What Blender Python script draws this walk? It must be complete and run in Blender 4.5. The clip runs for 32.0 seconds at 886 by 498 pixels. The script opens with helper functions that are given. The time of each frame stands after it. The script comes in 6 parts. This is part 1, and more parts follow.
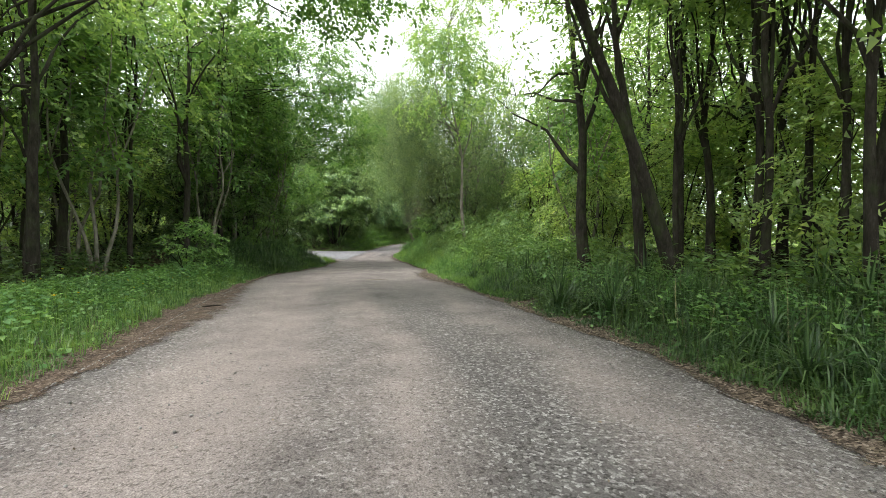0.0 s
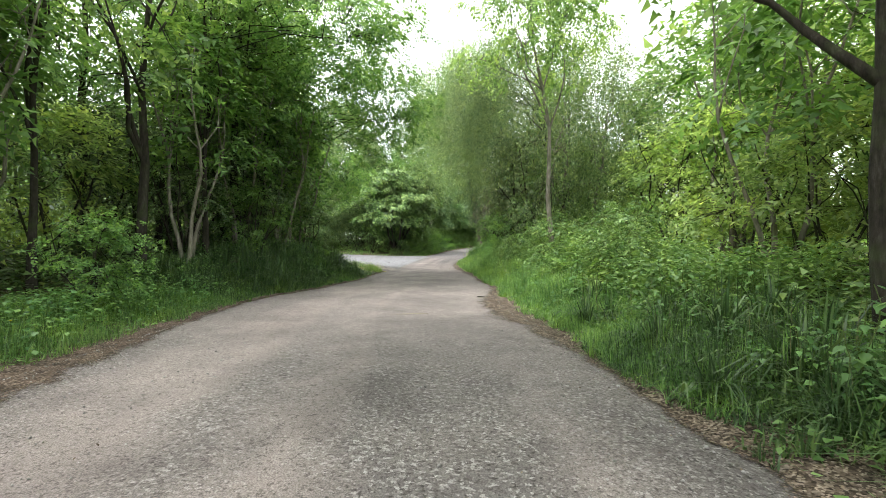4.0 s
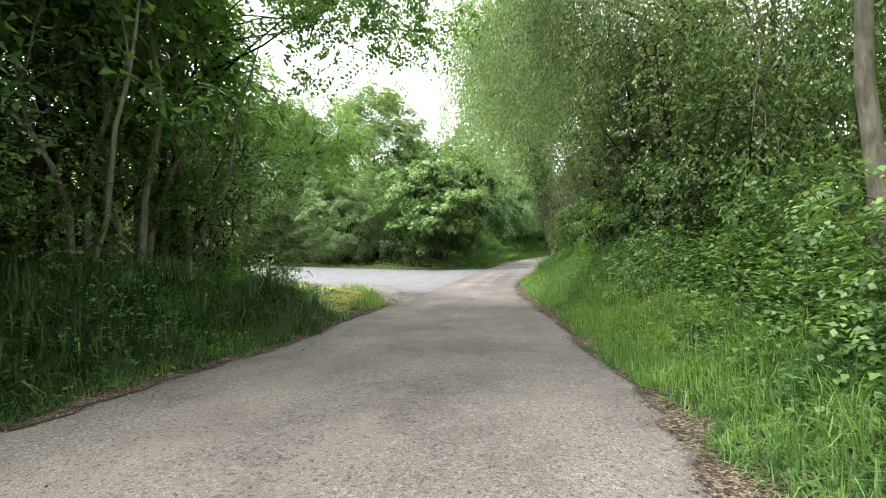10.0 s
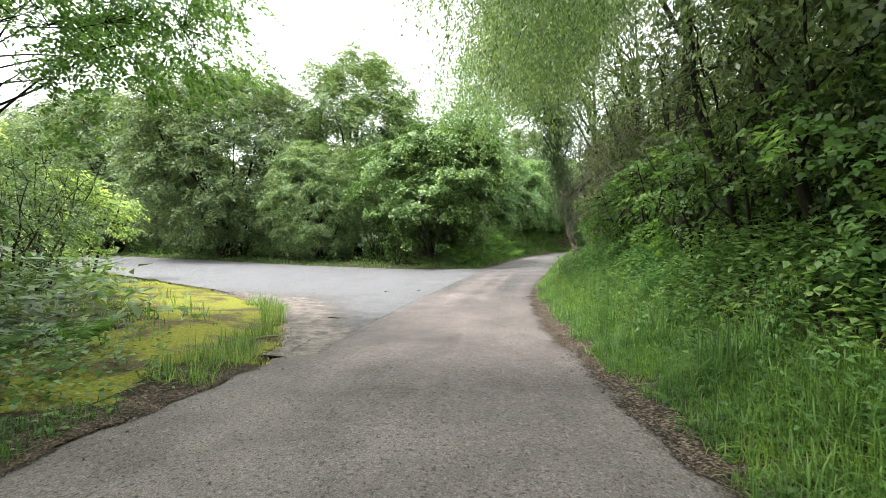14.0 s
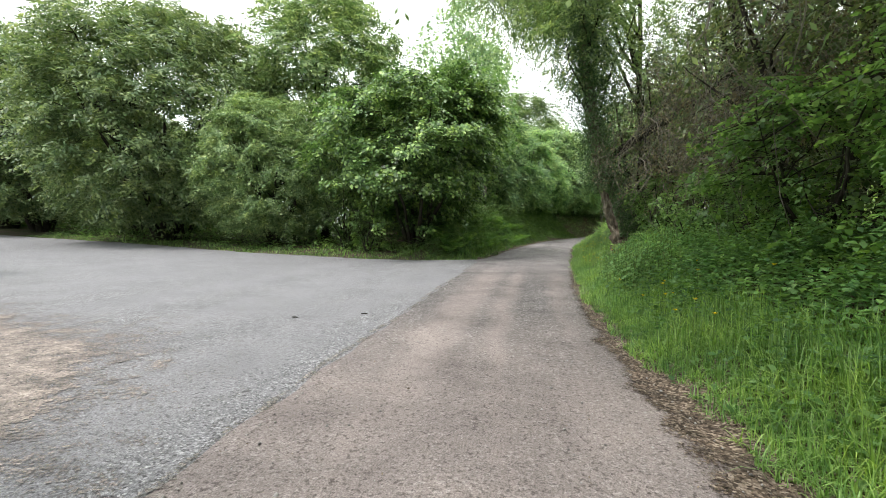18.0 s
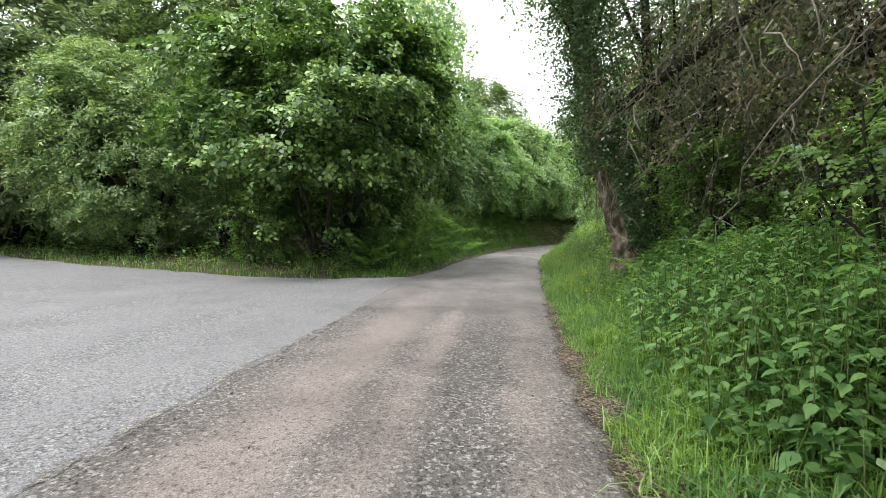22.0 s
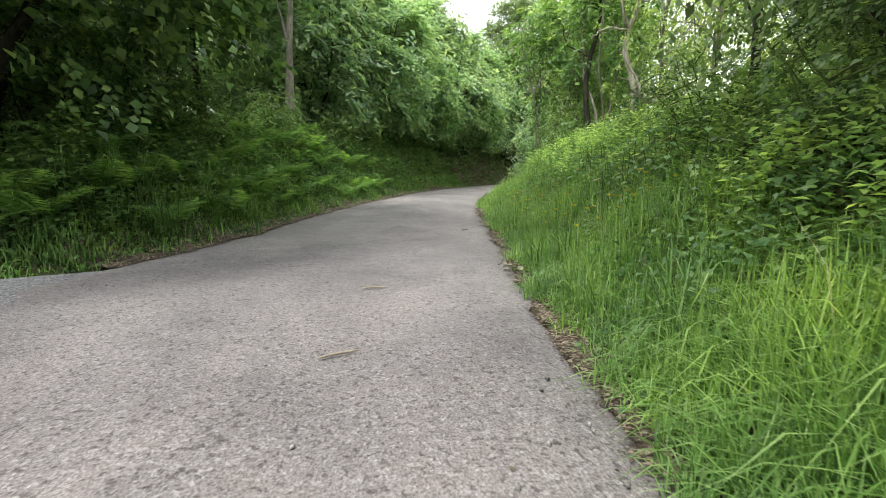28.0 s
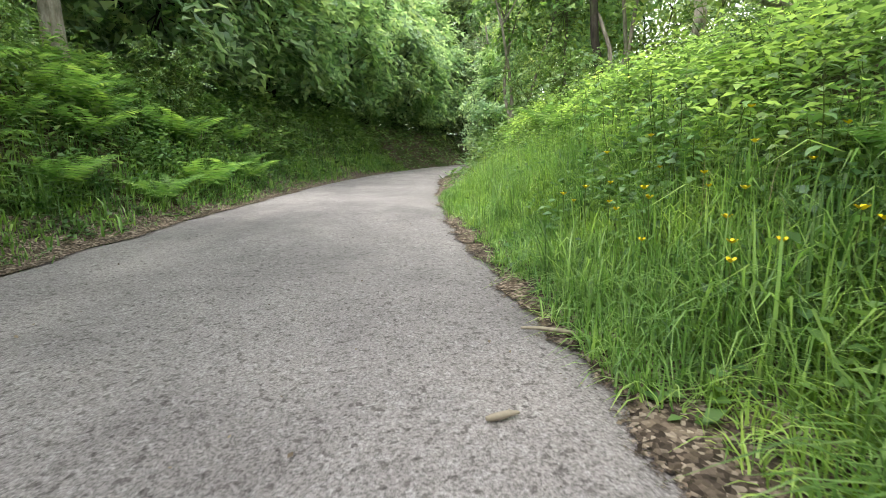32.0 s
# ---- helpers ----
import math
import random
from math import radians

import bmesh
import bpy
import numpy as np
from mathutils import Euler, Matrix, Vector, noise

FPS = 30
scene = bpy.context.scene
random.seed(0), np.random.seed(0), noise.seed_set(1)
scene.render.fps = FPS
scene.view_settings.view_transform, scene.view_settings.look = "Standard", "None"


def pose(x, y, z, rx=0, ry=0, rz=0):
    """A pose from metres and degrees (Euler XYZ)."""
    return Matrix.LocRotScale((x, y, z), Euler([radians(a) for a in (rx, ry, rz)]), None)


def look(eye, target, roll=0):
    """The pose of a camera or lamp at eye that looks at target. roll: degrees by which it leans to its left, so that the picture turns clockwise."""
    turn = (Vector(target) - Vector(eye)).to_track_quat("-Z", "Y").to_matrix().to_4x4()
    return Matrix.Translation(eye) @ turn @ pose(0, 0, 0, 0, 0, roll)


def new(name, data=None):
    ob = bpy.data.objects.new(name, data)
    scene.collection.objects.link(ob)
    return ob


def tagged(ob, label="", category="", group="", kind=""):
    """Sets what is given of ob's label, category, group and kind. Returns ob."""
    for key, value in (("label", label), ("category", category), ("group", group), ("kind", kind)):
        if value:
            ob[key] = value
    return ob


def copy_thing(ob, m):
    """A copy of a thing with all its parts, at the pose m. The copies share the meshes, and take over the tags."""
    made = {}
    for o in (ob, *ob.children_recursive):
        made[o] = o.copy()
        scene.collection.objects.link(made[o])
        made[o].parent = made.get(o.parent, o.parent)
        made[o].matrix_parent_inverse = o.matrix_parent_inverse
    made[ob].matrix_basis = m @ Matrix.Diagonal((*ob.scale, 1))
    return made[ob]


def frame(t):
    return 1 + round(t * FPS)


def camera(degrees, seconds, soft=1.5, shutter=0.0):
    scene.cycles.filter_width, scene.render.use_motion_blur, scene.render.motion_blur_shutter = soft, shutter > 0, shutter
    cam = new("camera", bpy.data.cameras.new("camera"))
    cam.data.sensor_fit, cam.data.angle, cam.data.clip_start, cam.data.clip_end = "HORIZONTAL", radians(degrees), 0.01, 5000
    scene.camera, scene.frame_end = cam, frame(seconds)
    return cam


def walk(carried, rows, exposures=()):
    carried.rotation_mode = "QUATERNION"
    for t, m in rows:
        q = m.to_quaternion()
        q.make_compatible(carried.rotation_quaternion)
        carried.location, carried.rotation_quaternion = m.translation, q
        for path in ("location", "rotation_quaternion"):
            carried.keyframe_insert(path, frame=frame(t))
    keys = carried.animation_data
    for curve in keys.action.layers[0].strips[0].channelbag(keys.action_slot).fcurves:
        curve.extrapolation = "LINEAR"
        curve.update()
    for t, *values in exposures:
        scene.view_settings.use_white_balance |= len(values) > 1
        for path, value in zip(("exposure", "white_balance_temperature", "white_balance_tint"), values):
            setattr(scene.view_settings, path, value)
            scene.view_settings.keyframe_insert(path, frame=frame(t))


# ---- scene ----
cam = camera(88.4, 32.0, soft=0.8, shutter=0.1)
PATH = [
    (0, (0.002, 0.001, 1.126), (1.028, 9.948, 1.004), 0.45),
    (0.5, (0.077, 0.719, 1.142), (0.826, 10.690, 1.046), 0.55),
    (1, (0.151, 1.441, 1.195), (0.677, 11.428, 1.175), 0.54),
    (1.5, (0.189, 2.159, 1.229), (0.646, 12.148, 1.248), 0.57),
    (2, (0.321, 2.902, 1.201), (0.769, 12.892, 1.204), 0.73),
    (2.5, (0.391, 3.607, 1.170), (0.735, 13.602, 1.164), 0.76),
    (3, (0.461, 4.326, 1.159), (0.533, 14.326, 1.130), 0.76),
    (3.5, (0.453, 5.089, 1.218), (0.273, 15.087, 1.130), 0.73),
    (4, (0.398, 5.800, 1.237), (-0.118, 15.787, 1.163), 0.73),
    (4.5, (0.388, 6.563, 1.234), (-0.269, 16.541, 1.130), 0.82),
    (6.5, (0.025, 10.063, 1.211), (-0.714, 20.035, 1.202), -0.40),
    (7, (0.126, 10.841, 1.239), (-0.796, 20.799, 1.262), -0.34),
    (7.5, (0.171, 11.639, 1.229), (-0.900, 21.581, 1.318), -0.37),
    (8, (0.245, 12.408, 1.193), (-0.955, 22.336, 1.275), -0.30),
    (8.5, (0.249, 13.125, 1.202), (-1.023, 23.043, 1.294), -0.34),
    (9, (0.261, 13.876, 1.226), (-1.269, 23.758, 1.282), -0.23),
    (9.5, (0.228, 14.649, 1.279), (-1.532, 24.493, 1.357), -0.09),
    (10, (0.132, 15.428, 1.278), (-1.713, 25.256, 1.425), -0.34),
    (10.5, (0.129, 16.199, 1.254), (-1.596, 26.048, 1.385), -0.23),
    (11, (0.127, 16.967, 1.236), (-1.545, 26.826, 1.366), -0.13),
    (11.5, (0.144, 17.745, 1.224), (-1.572, 27.597, 1.300), 0.06),
    (12, (0.115, 18.547, 1.274), (-1.528, 28.411, 1.234), 0.18),
    (12.5, (0.051, 19.364, 1.279), (-1.682, 29.213, 1.232), 0.15),
    (13, (-0.035, 20.213, 1.303), (-1.853, 30.046, 1.258), 0.16),
    (13.5, (-0.206, 20.999, 1.294), (-2.126, 30.813, 1.342), 0.00),
    (15.5, (-0.921, 24.608, 1.322), (-2.665, 34.454, 1.230), 0.51),
    (16, (-1.123, 25.366, 1.303), (-2.964, 35.193, 1.113), 0.49),
    (16.5, (-1.183, 26.153, 1.251), (-3.121, 35.961, 1.053), 0.50),
    (17, (-1.287, 26.923, 1.265), (-3.206, 36.735, 1.061), 0.41),
    (17.5, (-1.328, 27.683, 1.272), (-3.167, 37.509, 1.002), 0.52),
    (18, (-1.323, 28.453, 1.327), (-3.015, 38.304, 1.021), 0.69),
    (18.5, (-1.295, 29.241, 1.359), (-2.923, 39.102, 1.041), 0.84),
    (19, (-1.185, 30.088, 1.321), (-2.763, 39.959, 1.038), 0.96),
    (19.5, (-1.229, 30.909, 1.316), (-2.752, 40.788, 1.056), 1.03),
    (20, (-1.205, 31.708, 1.310), (-2.608, 41.606, 1.042), 1.06),
    (20.5, (-1.141, 32.504, 1.340), (-2.340, 42.429, 1.101), 1.13),
    (21, (-1.074, 33.249, 1.345), (-2.138, 43.189, 1.094), 1.12),
    (21.5, (-0.983, 34.003, 1.349), (-1.892, 43.959, 1.145), 1.12),
    (22, (-0.967, 34.764, 1.343), (-1.845, 44.724, 1.195), 1.13),
    (22.5, (-0.852, 35.519, 1.302), (-1.726, 45.480, 1.153), 1.16),
    (23, (-0.741, 36.242, 1.316), (-1.491, 46.214, 1.239), 1.16),
    (23.5, (-0.615, 36.999, 1.353), (-1.337, 46.972, 1.240), 1.30),
    (24, (-0.451, 37.836, 1.423), (-1.237, 47.801, 1.152), 1.32),
    (24.5, (-0.416, 38.625, 1.425), (-0.990, 48.588, 0.780), 1.13),
    (25, (-0.365, 39.429, 1.283), (-0.755, 49.398, 0.610), 1.39),
    (25.5, (-0.323, 40.154, 1.169), (-0.463, 50.115, 0.303), 1.18),
    (27.5, (-0.309, 42.958, 1.028), (0.458, 52.856, -0.172), 0.90),
    (28, (-0.339, 43.846, 1.067), (0.549, 53.722, -0.226), 0.59),
    (28.5, (-0.367, 44.680, 1.075), (0.644, 54.508, -0.470), 0.52),
    (29, (-0.319, 45.433, 1.144), (1.069, 55.202, -0.483), 0.22),
    (29.5, (-0.296, 46.106, 1.116), (1.013, 55.891, -0.474), -0.42),
    (30, (-0.241, 46.878, 1.167), (1.218, 56.643, -0.414), -0.51),
    (30.5, (-0.230, 47.669, 1.194), (1.433, 57.397, -0.417), -0.67),
    (31, (-0.110, 48.406, 1.129), (1.876, 58.071, -0.500), -0.78),
    (31.5, (0.036, 49.123, 1.162), (2.331, 58.718, -0.471), -0.94),
    (32, (0.196, 49.905, 1.164), (2.509, 59.486, -0.523), -1.15),
]
walk(cam, [(t, look(eye, target, roll)) for t, eye, target, roll in PATH],
     [(0, 0.46), (2, 0.64), (4, 0.88), (8, 0.87), (11, 1.02), (13, 1.02), (16, 0.46), (18, 0.46), (21, 0.52), (24, 0.62), (28, 0.78), (30, 1.0), (32, 1.1)])

# ---------------------------------------------------------------- world and light
SUN_EL, SUN_ROT = 60.0, 228.0
world = bpy.data.worlds.new("sky_world")
scene.world = world
world.use_nodes = True
wn, wl = world.node_tree.nodes, world.node_tree.links
wn.clear()
sky = wn.new("ShaderNodeTexSky")
sky.sky_type = "NISHITA"
sky.sun_disc = False
sky.sun_elevation, sky.sun_rotation = radians(SUN_EL), radians(SUN_ROT)
sky_bg = wn.new("ShaderNodeBackground")
sky_bg.inputs[1].default_value = 0.12
cloud_bg = wn.new("ShaderNodeBackground")
cloud_bg.inputs[0].default_value = (0.97, 1.0, 0.99, 1)
cloud_bg.inputs[1].default_value = 1.36
# an overcast sky is brighter overhead than near the horizon
sky_dir = wn.new("ShaderNodeTexCoord")
sky_xyz = wn.new("ShaderNodeSeparateXYZ")
sky_grad = wn.new("ShaderNodeMapRange")
sky_grad.inputs[1].default_value, sky_grad.inputs[2].default_value = 0.0, 1.0
sky_grad.inputs[3].default_value, sky_grad.inputs[4].default_value = 1.75, 2.0
wl.new(sky_dir.outputs["Generated"], sky_xyz.inputs[0])
wl.new(sky_xyz.outputs[2], sky_grad.inputs[0])
wl.new(sky_grad.outputs[0], cloud_bg.inputs[1])
sky_mix = wn.new("ShaderNodeMixShader")
sky_mix.inputs[0].default_value = 0.8
sky_out = wn.new("ShaderNodeOutputWorld")
wl.new(sky.outputs[0], sky_bg.inputs[0])
wl.new(sky_bg.outputs[0], sky_mix.inputs[1])
wl.new(cloud_bg.outputs[0], sky_mix.inputs[2])
wl.new(sky_mix.outputs[0], sky_out.inputs[0])
sun = new("sun", bpy.data.lights.new("sun", "SUN"))
sun.data.energy, sun.data.angle, sun.data.color = 2.3, radians(16), (1.0, 0.97, 0.91)
sun.matrix_basis = look((-5.6, -5.0, 13.0), (0, 0, 0))


# ---------------------------------------------------------------- materials
def material(name, rough=0.8, spec=0.3):
    m = bpy.data.materials.new(name)
    m.use_nodes = True
    b = m.node_tree.nodes["Principled BSDF"]
    b.inputs["Roughness"].default_value = rough
    b.inputs["Specular IOR Level"].default_value = spec
    return m, m.node_tree.nodes, m.node_tree.links, b


def ramp(nodes, stops):
    r = nodes.new("ShaderNodeValToRGB")
    e = r.color_ramp.elements
    while len(e) < len(stops):
        e.new(0.5)
    for k, (p, c) in zip(e, stops):
        k.position, k.color = p, (*c, 1)
    return r


def noise_node(nodes, links, coord, scale, detail=4.0, rough=0.6):
    n = nodes.new("ShaderNodeTexNoise")
    n.inputs["Scale"].default_value, n.inputs["Detail"].default_value, n.inputs["Roughness"].default_value = scale, detail, rough
    links.new(coord, n.inputs["Vector"])
    return n


def mix_color(nodes, links, fac, a, b, mode="MIX"):
    n = nodes.new("ShaderNodeMix")
    n.data_type, n.blend_type = "RGBA", mode
    for sock, v in ((n.inputs[0], fac), (n.inputs[6], a), (n.inputs[7], b)):
        if isinstance(v, (int, float)):
            sock.default_value = v
        elif isinstance(v, tuple):
            sock.default_value = (*v, 1)
        else:
            links.new(v, sock)
    return n.outputs[2]


def foliage(name, dark, mid, light, trans=0.35, rough=0.42, spec=0.5):
    """Leaves: each leaf and each plant differs a little; light passes through them."""
    m, n, l, b = material(name, rough, spec)
    dark, mid, light = (tuple(0.9 * c * w + 0.1 * (0.3 * k[0] + 0.6 * k[1] + 0.1 * k[2]) for c, w in zip(k, (1.0, 1.0, 1.05))) for k in (dark, mid, light))
    geo, info = n.new("ShaderNodeNewGeometry"), n.new("ShaderNodeObjectInfo")
    r = ramp(n, [(0.0, dark), (0.5, mid), (1.0, light)])
    l.new(geo.outputs["Random Per Island"], r.inputs[0])
    hsv = n.new("ShaderNodeHueSaturation")
    mr = n.new("ShaderNodeMapRange")
    mr.inputs[3].default_value, mr.inputs[4].default_value = 0.8, 1.2
    l.new(info.outputs["Random"], mr.inputs[0])
    l.new(mr.outputs[0], hsv.inputs["Value"])
    l.new(r.outputs[0], hsv.inputs["Color"])
    co = n.new("ShaderNodeTexCoord").outputs["Object"]
    tint = ramp(n, [(0.32, (0.60, 0.70, 0.72)), (0.5, (1.0, 1.0, 1.0)), (0.68, (1.45, 1.28, 1.05))])
    l.new(noise_node(n, l, co, 1.9, 3, 0.65).outputs[0], tint.inputs[0])
    leaf = mix_color(n, l, 1.0, hsv.outputs[0], tint.outputs[0], "MULTIPLY")
    l.new(leaf, b.inputs["Base Color"])
    t = n.new("ShaderNodeBsdfTranslucent")
    warm = mix_color(n, l, 1.0, leaf, (1.85, 1.8, 1.1), "MULTIPLY")
    l.new(warm, t.inputs[0])
    s = n.new("ShaderNodeMixShader")
    s.inputs[0].default_value = trans
    l.new(b.outputs[0], s.inputs[1])
    l.new(t.outputs[0], s.inputs[2])
    l.new(s.outputs[0], n["Material Output"].inputs[0])
    return m


def bark(name, a, b_, c, scale=6.0, bump=0.5, stretch=0.25):
    m, n, l, b = material(name, 0.9, 0.15)
    tc, mp = n.new("ShaderNodeTexCoord"), n.new("ShaderNodeMapping")
    mp.inputs["Scale"].default_value = (1, 1, stretch)
    l.new(tc.outputs["Object"], mp.inputs[0])
    n1 = noise_node(n, l, mp.outputs[0], scale * 3, 6, 0.7)
    n2 = noise_node(n, l, tc.outputs["Object"], scale * 0.4, 3)
    r = ramp(n, [(0.3, a), (0.55, b_), (0.75, c)])
    l.new(n1.outputs[0], r.inputs[0])
    moss = ramp(n, [(0.5, (0, 0, 0)), (0.7, (0.6, 0.6, 0.6))])
    l.new(n2.outputs[0], moss.inputs[0])
    l.new(mix_color(n, l, moss.outputs[0], r.outputs[0], (0.05, 0.07, 0.025)), b.inputs["Base Color"])
    bp = n.new("ShaderNodeBump")
    bp.inputs["Strength"].default_value, bp.inputs["Distance"].default_value = bump, 0.03
    l.new(n1.outputs[0], bp.inputs["Height"])
    l.new(bp.outputs[0], b.inputs["Normal"])
    return m


def gravel(name, base, pale, dark, patch_a, patch_b, size=55.0, bump=0.5, packed_along=(), uneven=1.0):
    """Crushed stone on packed earth: single stones, wheel-worn lanes along y and damp patches."""
    m, n, l, b = material(name, 0.92, 0.2)
    tc = n.new("ShaderNodeTexCoord")
    co = tc.outputs["Object"]
    lane = n.new("ShaderNodeMapping")
    lane.inputs["Scale"].default_value = (0.9, 0.10, 1)
    l.new(co, lane.inputs[0])
    worn = noise_node(n, l, lane.outputs[0], 1.2, 4, 0.55)
    blot = noise_node(n, l, co, 0.55, 5, 0.6)
    fine = noise_node(n, l, co, 95, 3, 0.75)
    vor = n.new("ShaderNodeTexVoronoi")
    vor.inputs["Scale"].default_value = size
    warp = mix_color(n, l, 0.012, co, noise_node(n, l, co, 20, 2).outputs["Color"], "ADD")
    l.new(warp, vor.inputs["Vector"])
    stone = ramp(n, [(0.0, dark), (0.3, base), (0.7, base), (1.0, pale)])
    sep = n.new("ShaderNodeSeparateColor")
    l.new(vor.outputs["Color"], sep.inputs[0])
    l.new(sep.outputs[0], stone.inputs[0])
    earth = ramp(n, [(0.35, patch_a), (0.65, patch_b)])
    l.new(blot.outputs[0], earth.inputs[0])
    packed = ramp(n, [(0.42, (0.05, 0.05, 0.05)), (0.56, (0.75, 0.75, 0.75))])
    l.new(worn.outputs[0], packed.inputs[0])
    fac = packed.outputs[0]
    if packed_along:
        xyz, along = n.new("ShaderNodeSeparateXYZ"), n.new("ShaderNodeMath")
        l.new(co, xyz.inputs[0])
        along.operation = "DIVIDE"
        along.inputs[1].default_value = 60.0
        l.new(xyz.outputs[1], along.inputs[0])
        pr = ramp(n, [(y / 60.0, (v, v, v)) for y, v in packed_along])
        l.new(along.outputs[0], pr.inputs[0])
        att = n.new("ShaderNodeAttribute")
        att.attribute_name = "across"
        tracks = ramp(n, [(0.0, (0.1, 0.1, 0.1)), (0.15, (0.3, 0.3, 0.3)), (0.28, (1, 1, 1)), (0.36, (0.9, 0.9, 0.9)), (0.43, (0.3, 0.3, 0.3)), (0.52, (0.9, 0.9, 0.9)), (0.60, (0.1, 0.1, 0.1)), (0.70, (0.05, 0.05, 0.05)), (0.78, (0.7, 0.7, 0.7)), (1.0, (0.1, 0.1, 0.1))])
        l.new(mix_color(n, l, 0.13, att.outputs["Fac"], noise_node(n, l, co, 1.1, 4).outputs[0]), tracks.inputs[0])
        fac = mix_color(n, l, 0.8, fac, tracks.outputs[0])
        edge_fade = ramp(n, [(0.0, (0.2, 0.2, 0.2)), (0.2, (1, 1, 1)), (0.78, (1, 1, 1)), (1.0, (0.2, 0.2, 0.2))])
        l.new(mix_color(n, l, 0.13, att.outputs["Fac"], noise_node(n, l, co, 2.1, 4).outputs[0]), edge_fade.inputs[0])
        fac = mix_color(n, l, 1.0, fac, edge_fade.outputs[0], "MULTIPLY")
        fac = mix_color(n, l, 1.0, fac, pr.outputs[0], "LIGHTEN")
    col = mix_color(n, l, fac, stone.outputs[0], earth.outputs[0])
    grit = ramp(n, [(0.36, (0.48, 0.48, 0.48)), (0.66, (1.32, 1.32, 1.32))])
    l.new(fine.outputs[0], grit.inputs[0])
    col = mix_color(n, l, 1.0, col, grit.outputs[0], "MULTIPLY")
    speck = ramp(n, [(0.33, (0.42, 0.41, 0.40)), (0.43, (1.0, 1.0, 1.0)), (0.66, (1.0, 1.0, 1.0)), (0.74, (1.25, 1.25, 1.25))])
    l.new(noise_node(n, l, co, 34, 2, 0.5).outputs[0], speck.inputs[0])
    col = mix_color(n, l, 0.8, col, speck.outputs[0], "MULTIPLY")
    broad = ramp(n, [(0.34, (0.60, 0.59, 0.60)), (0.5, (0.98, 0.98, 0.98)), (0.66, (1.2, 1.18, 1.16))])
    l.new(noise_node(n, l, co, 0.9, 7, 0.68).outputs[0], broad.inputs[0])
    col = mix_color(n, l, uneven, col, broad.outputs[0], "MULTIPLY")
    if packed_along:
        # the far stretch of the lane is greyer stone
        greyer = ramp(n, [(0.68, (1.0, 1.0, 1.0)), (0.78, (0.92, 0.98, 1.04))])
        l.new(along.outputs[0], greyer.inputs[0])
        col = mix_color(n, l, 1.0, col, greyer.outputs[0], "MULTIPLY")
    l.new(col, b.inputs["Base Color"])
    bp = n.new("ShaderNodeBump")
    bp.inputs["Strength"].default_value, bp.inputs["Distance"].default_value = bump, 0.012
    h = mix_color(n, l, 0.5, vor.outputs["Distance"], fine.outputs[0])
    l.new(h, bp.inputs["Height"])
    l.new(bp.outputs[0], b.inputs["Normal"])
    return m


def soil(name, amount=0.8):
    m, n, l, b = material(name, 0.95, 0.1)
    co = n.new("ShaderNodeTexCoord").outputs["Object"]
    r = ramp(n, [(0.3, (0.035, 0.026, 0.02)), (0.5, (0.085, 0.064, 0.048)), (0.68, (0.20, 0.165, 0.13))])
    n1 = noise_node(n, l, co, 14, 8, 0.75)
    l.new(n1.outputs[0], r.inputs[0])
    moss = ramp(n, [(0.45, (0, 0, 0)), (0.6, (amount, amount, amount))])
    l.new(noise_node(n, l, co, 0.6, 5).outputs[0], moss.inputs[0])
    l.new(mix_color(n, l, moss.outputs[0], r.outputs[0], (0.045, 0.075, 0.018)), b.inputs["Base Color"])
    bp = n.new("ShaderNodeBump")
    bp.inputs["Strength"].default_value, bp.inputs["Distance"].default_value = 0.8, 0.03
    l.new(n1.outputs[0], bp.inputs["Height"])
    l.new(bp.outputs[0], b.inputs["Normal"])
    return m


def plain(name, a, b_, scale=30.0, rough=0.85):
    m, n, l, b = material(name, rough, 0.2)
    geo = n.new("ShaderNodeNewGeometry")
    co = n.new("ShaderNodeTexCoord").outputs["Object"]
    f = mix_color(n, l, 0.5, noise_node(n, l, co, scale).outputs[0], geo.outputs["Random Per Island"])
    r = ramp(n, [(0.3, a), (0.7, b_)])
    l.new(f, r.inputs[0])
    l.new(r.outputs[0], b.inputs["Base Color"])
    return m


M_GRAVEL = gravel("gravel_lane", (0.130, 0.121, 0.120), (0.39, 0.375, 0.37), (0.043, 0.039, 0.039), (0.258, 0.219, 0.210), (0.355, 0.302, 0.288), 50, packed_along=((2, 0.0), (7, 0.1), (12, 0.6), (32, 0.75), (36.5, 0.1), (41, 0.15), (43.5, 0.5), (47, 0.8)), uneven=0.62)
M_TARMAC = gravel("worn_tarmac", (0.235, 0.232, 0.245), (0.46, 0.455, 0.47), (0.085, 0.083, 0.088), (0.25, 0.246, 0.262), (0.275, 0.27, 0.286), 62, 0.5, uneven=0.28)
M_SOIL = soil("leaf_mould")
M_STONE = plain("loose_stone", (0.13, 0.122, 0.118), (0.36, 0.345, 0.335), 60)
M_LITTER = plain("dead_leaf", (0.05, 0.036, 0.025), (0.235, 0.185, 0.135), 20)
M_DEADWOOD = plain("dead_wood", (0.16, 0.12, 0.085), (0.42, 0.37, 0.30), 25)
# yellower fresh grass, also lightened to make up for canopy shade
M_GRASS_FRESH_LIT = foliage("fresh_lit_grass_blade", (0.075, 0.155, 0.03), (0.165, 0.305, 0.058), (0.30, 0.45, 0.13), 0.42)
M_GRASS = foliage("grass_blade", (0.055, 0.13, 0.028), (0.118, 0.25, 0.052), (0.25, 0.40, 0.12), 0.36)
M_GRASS_DRY = foliage("mossy_grass", (0.20, 0.24, 0.035), (0.34, 0.36, 0.055), (0.50, 0.47, 0.11), 0.25)
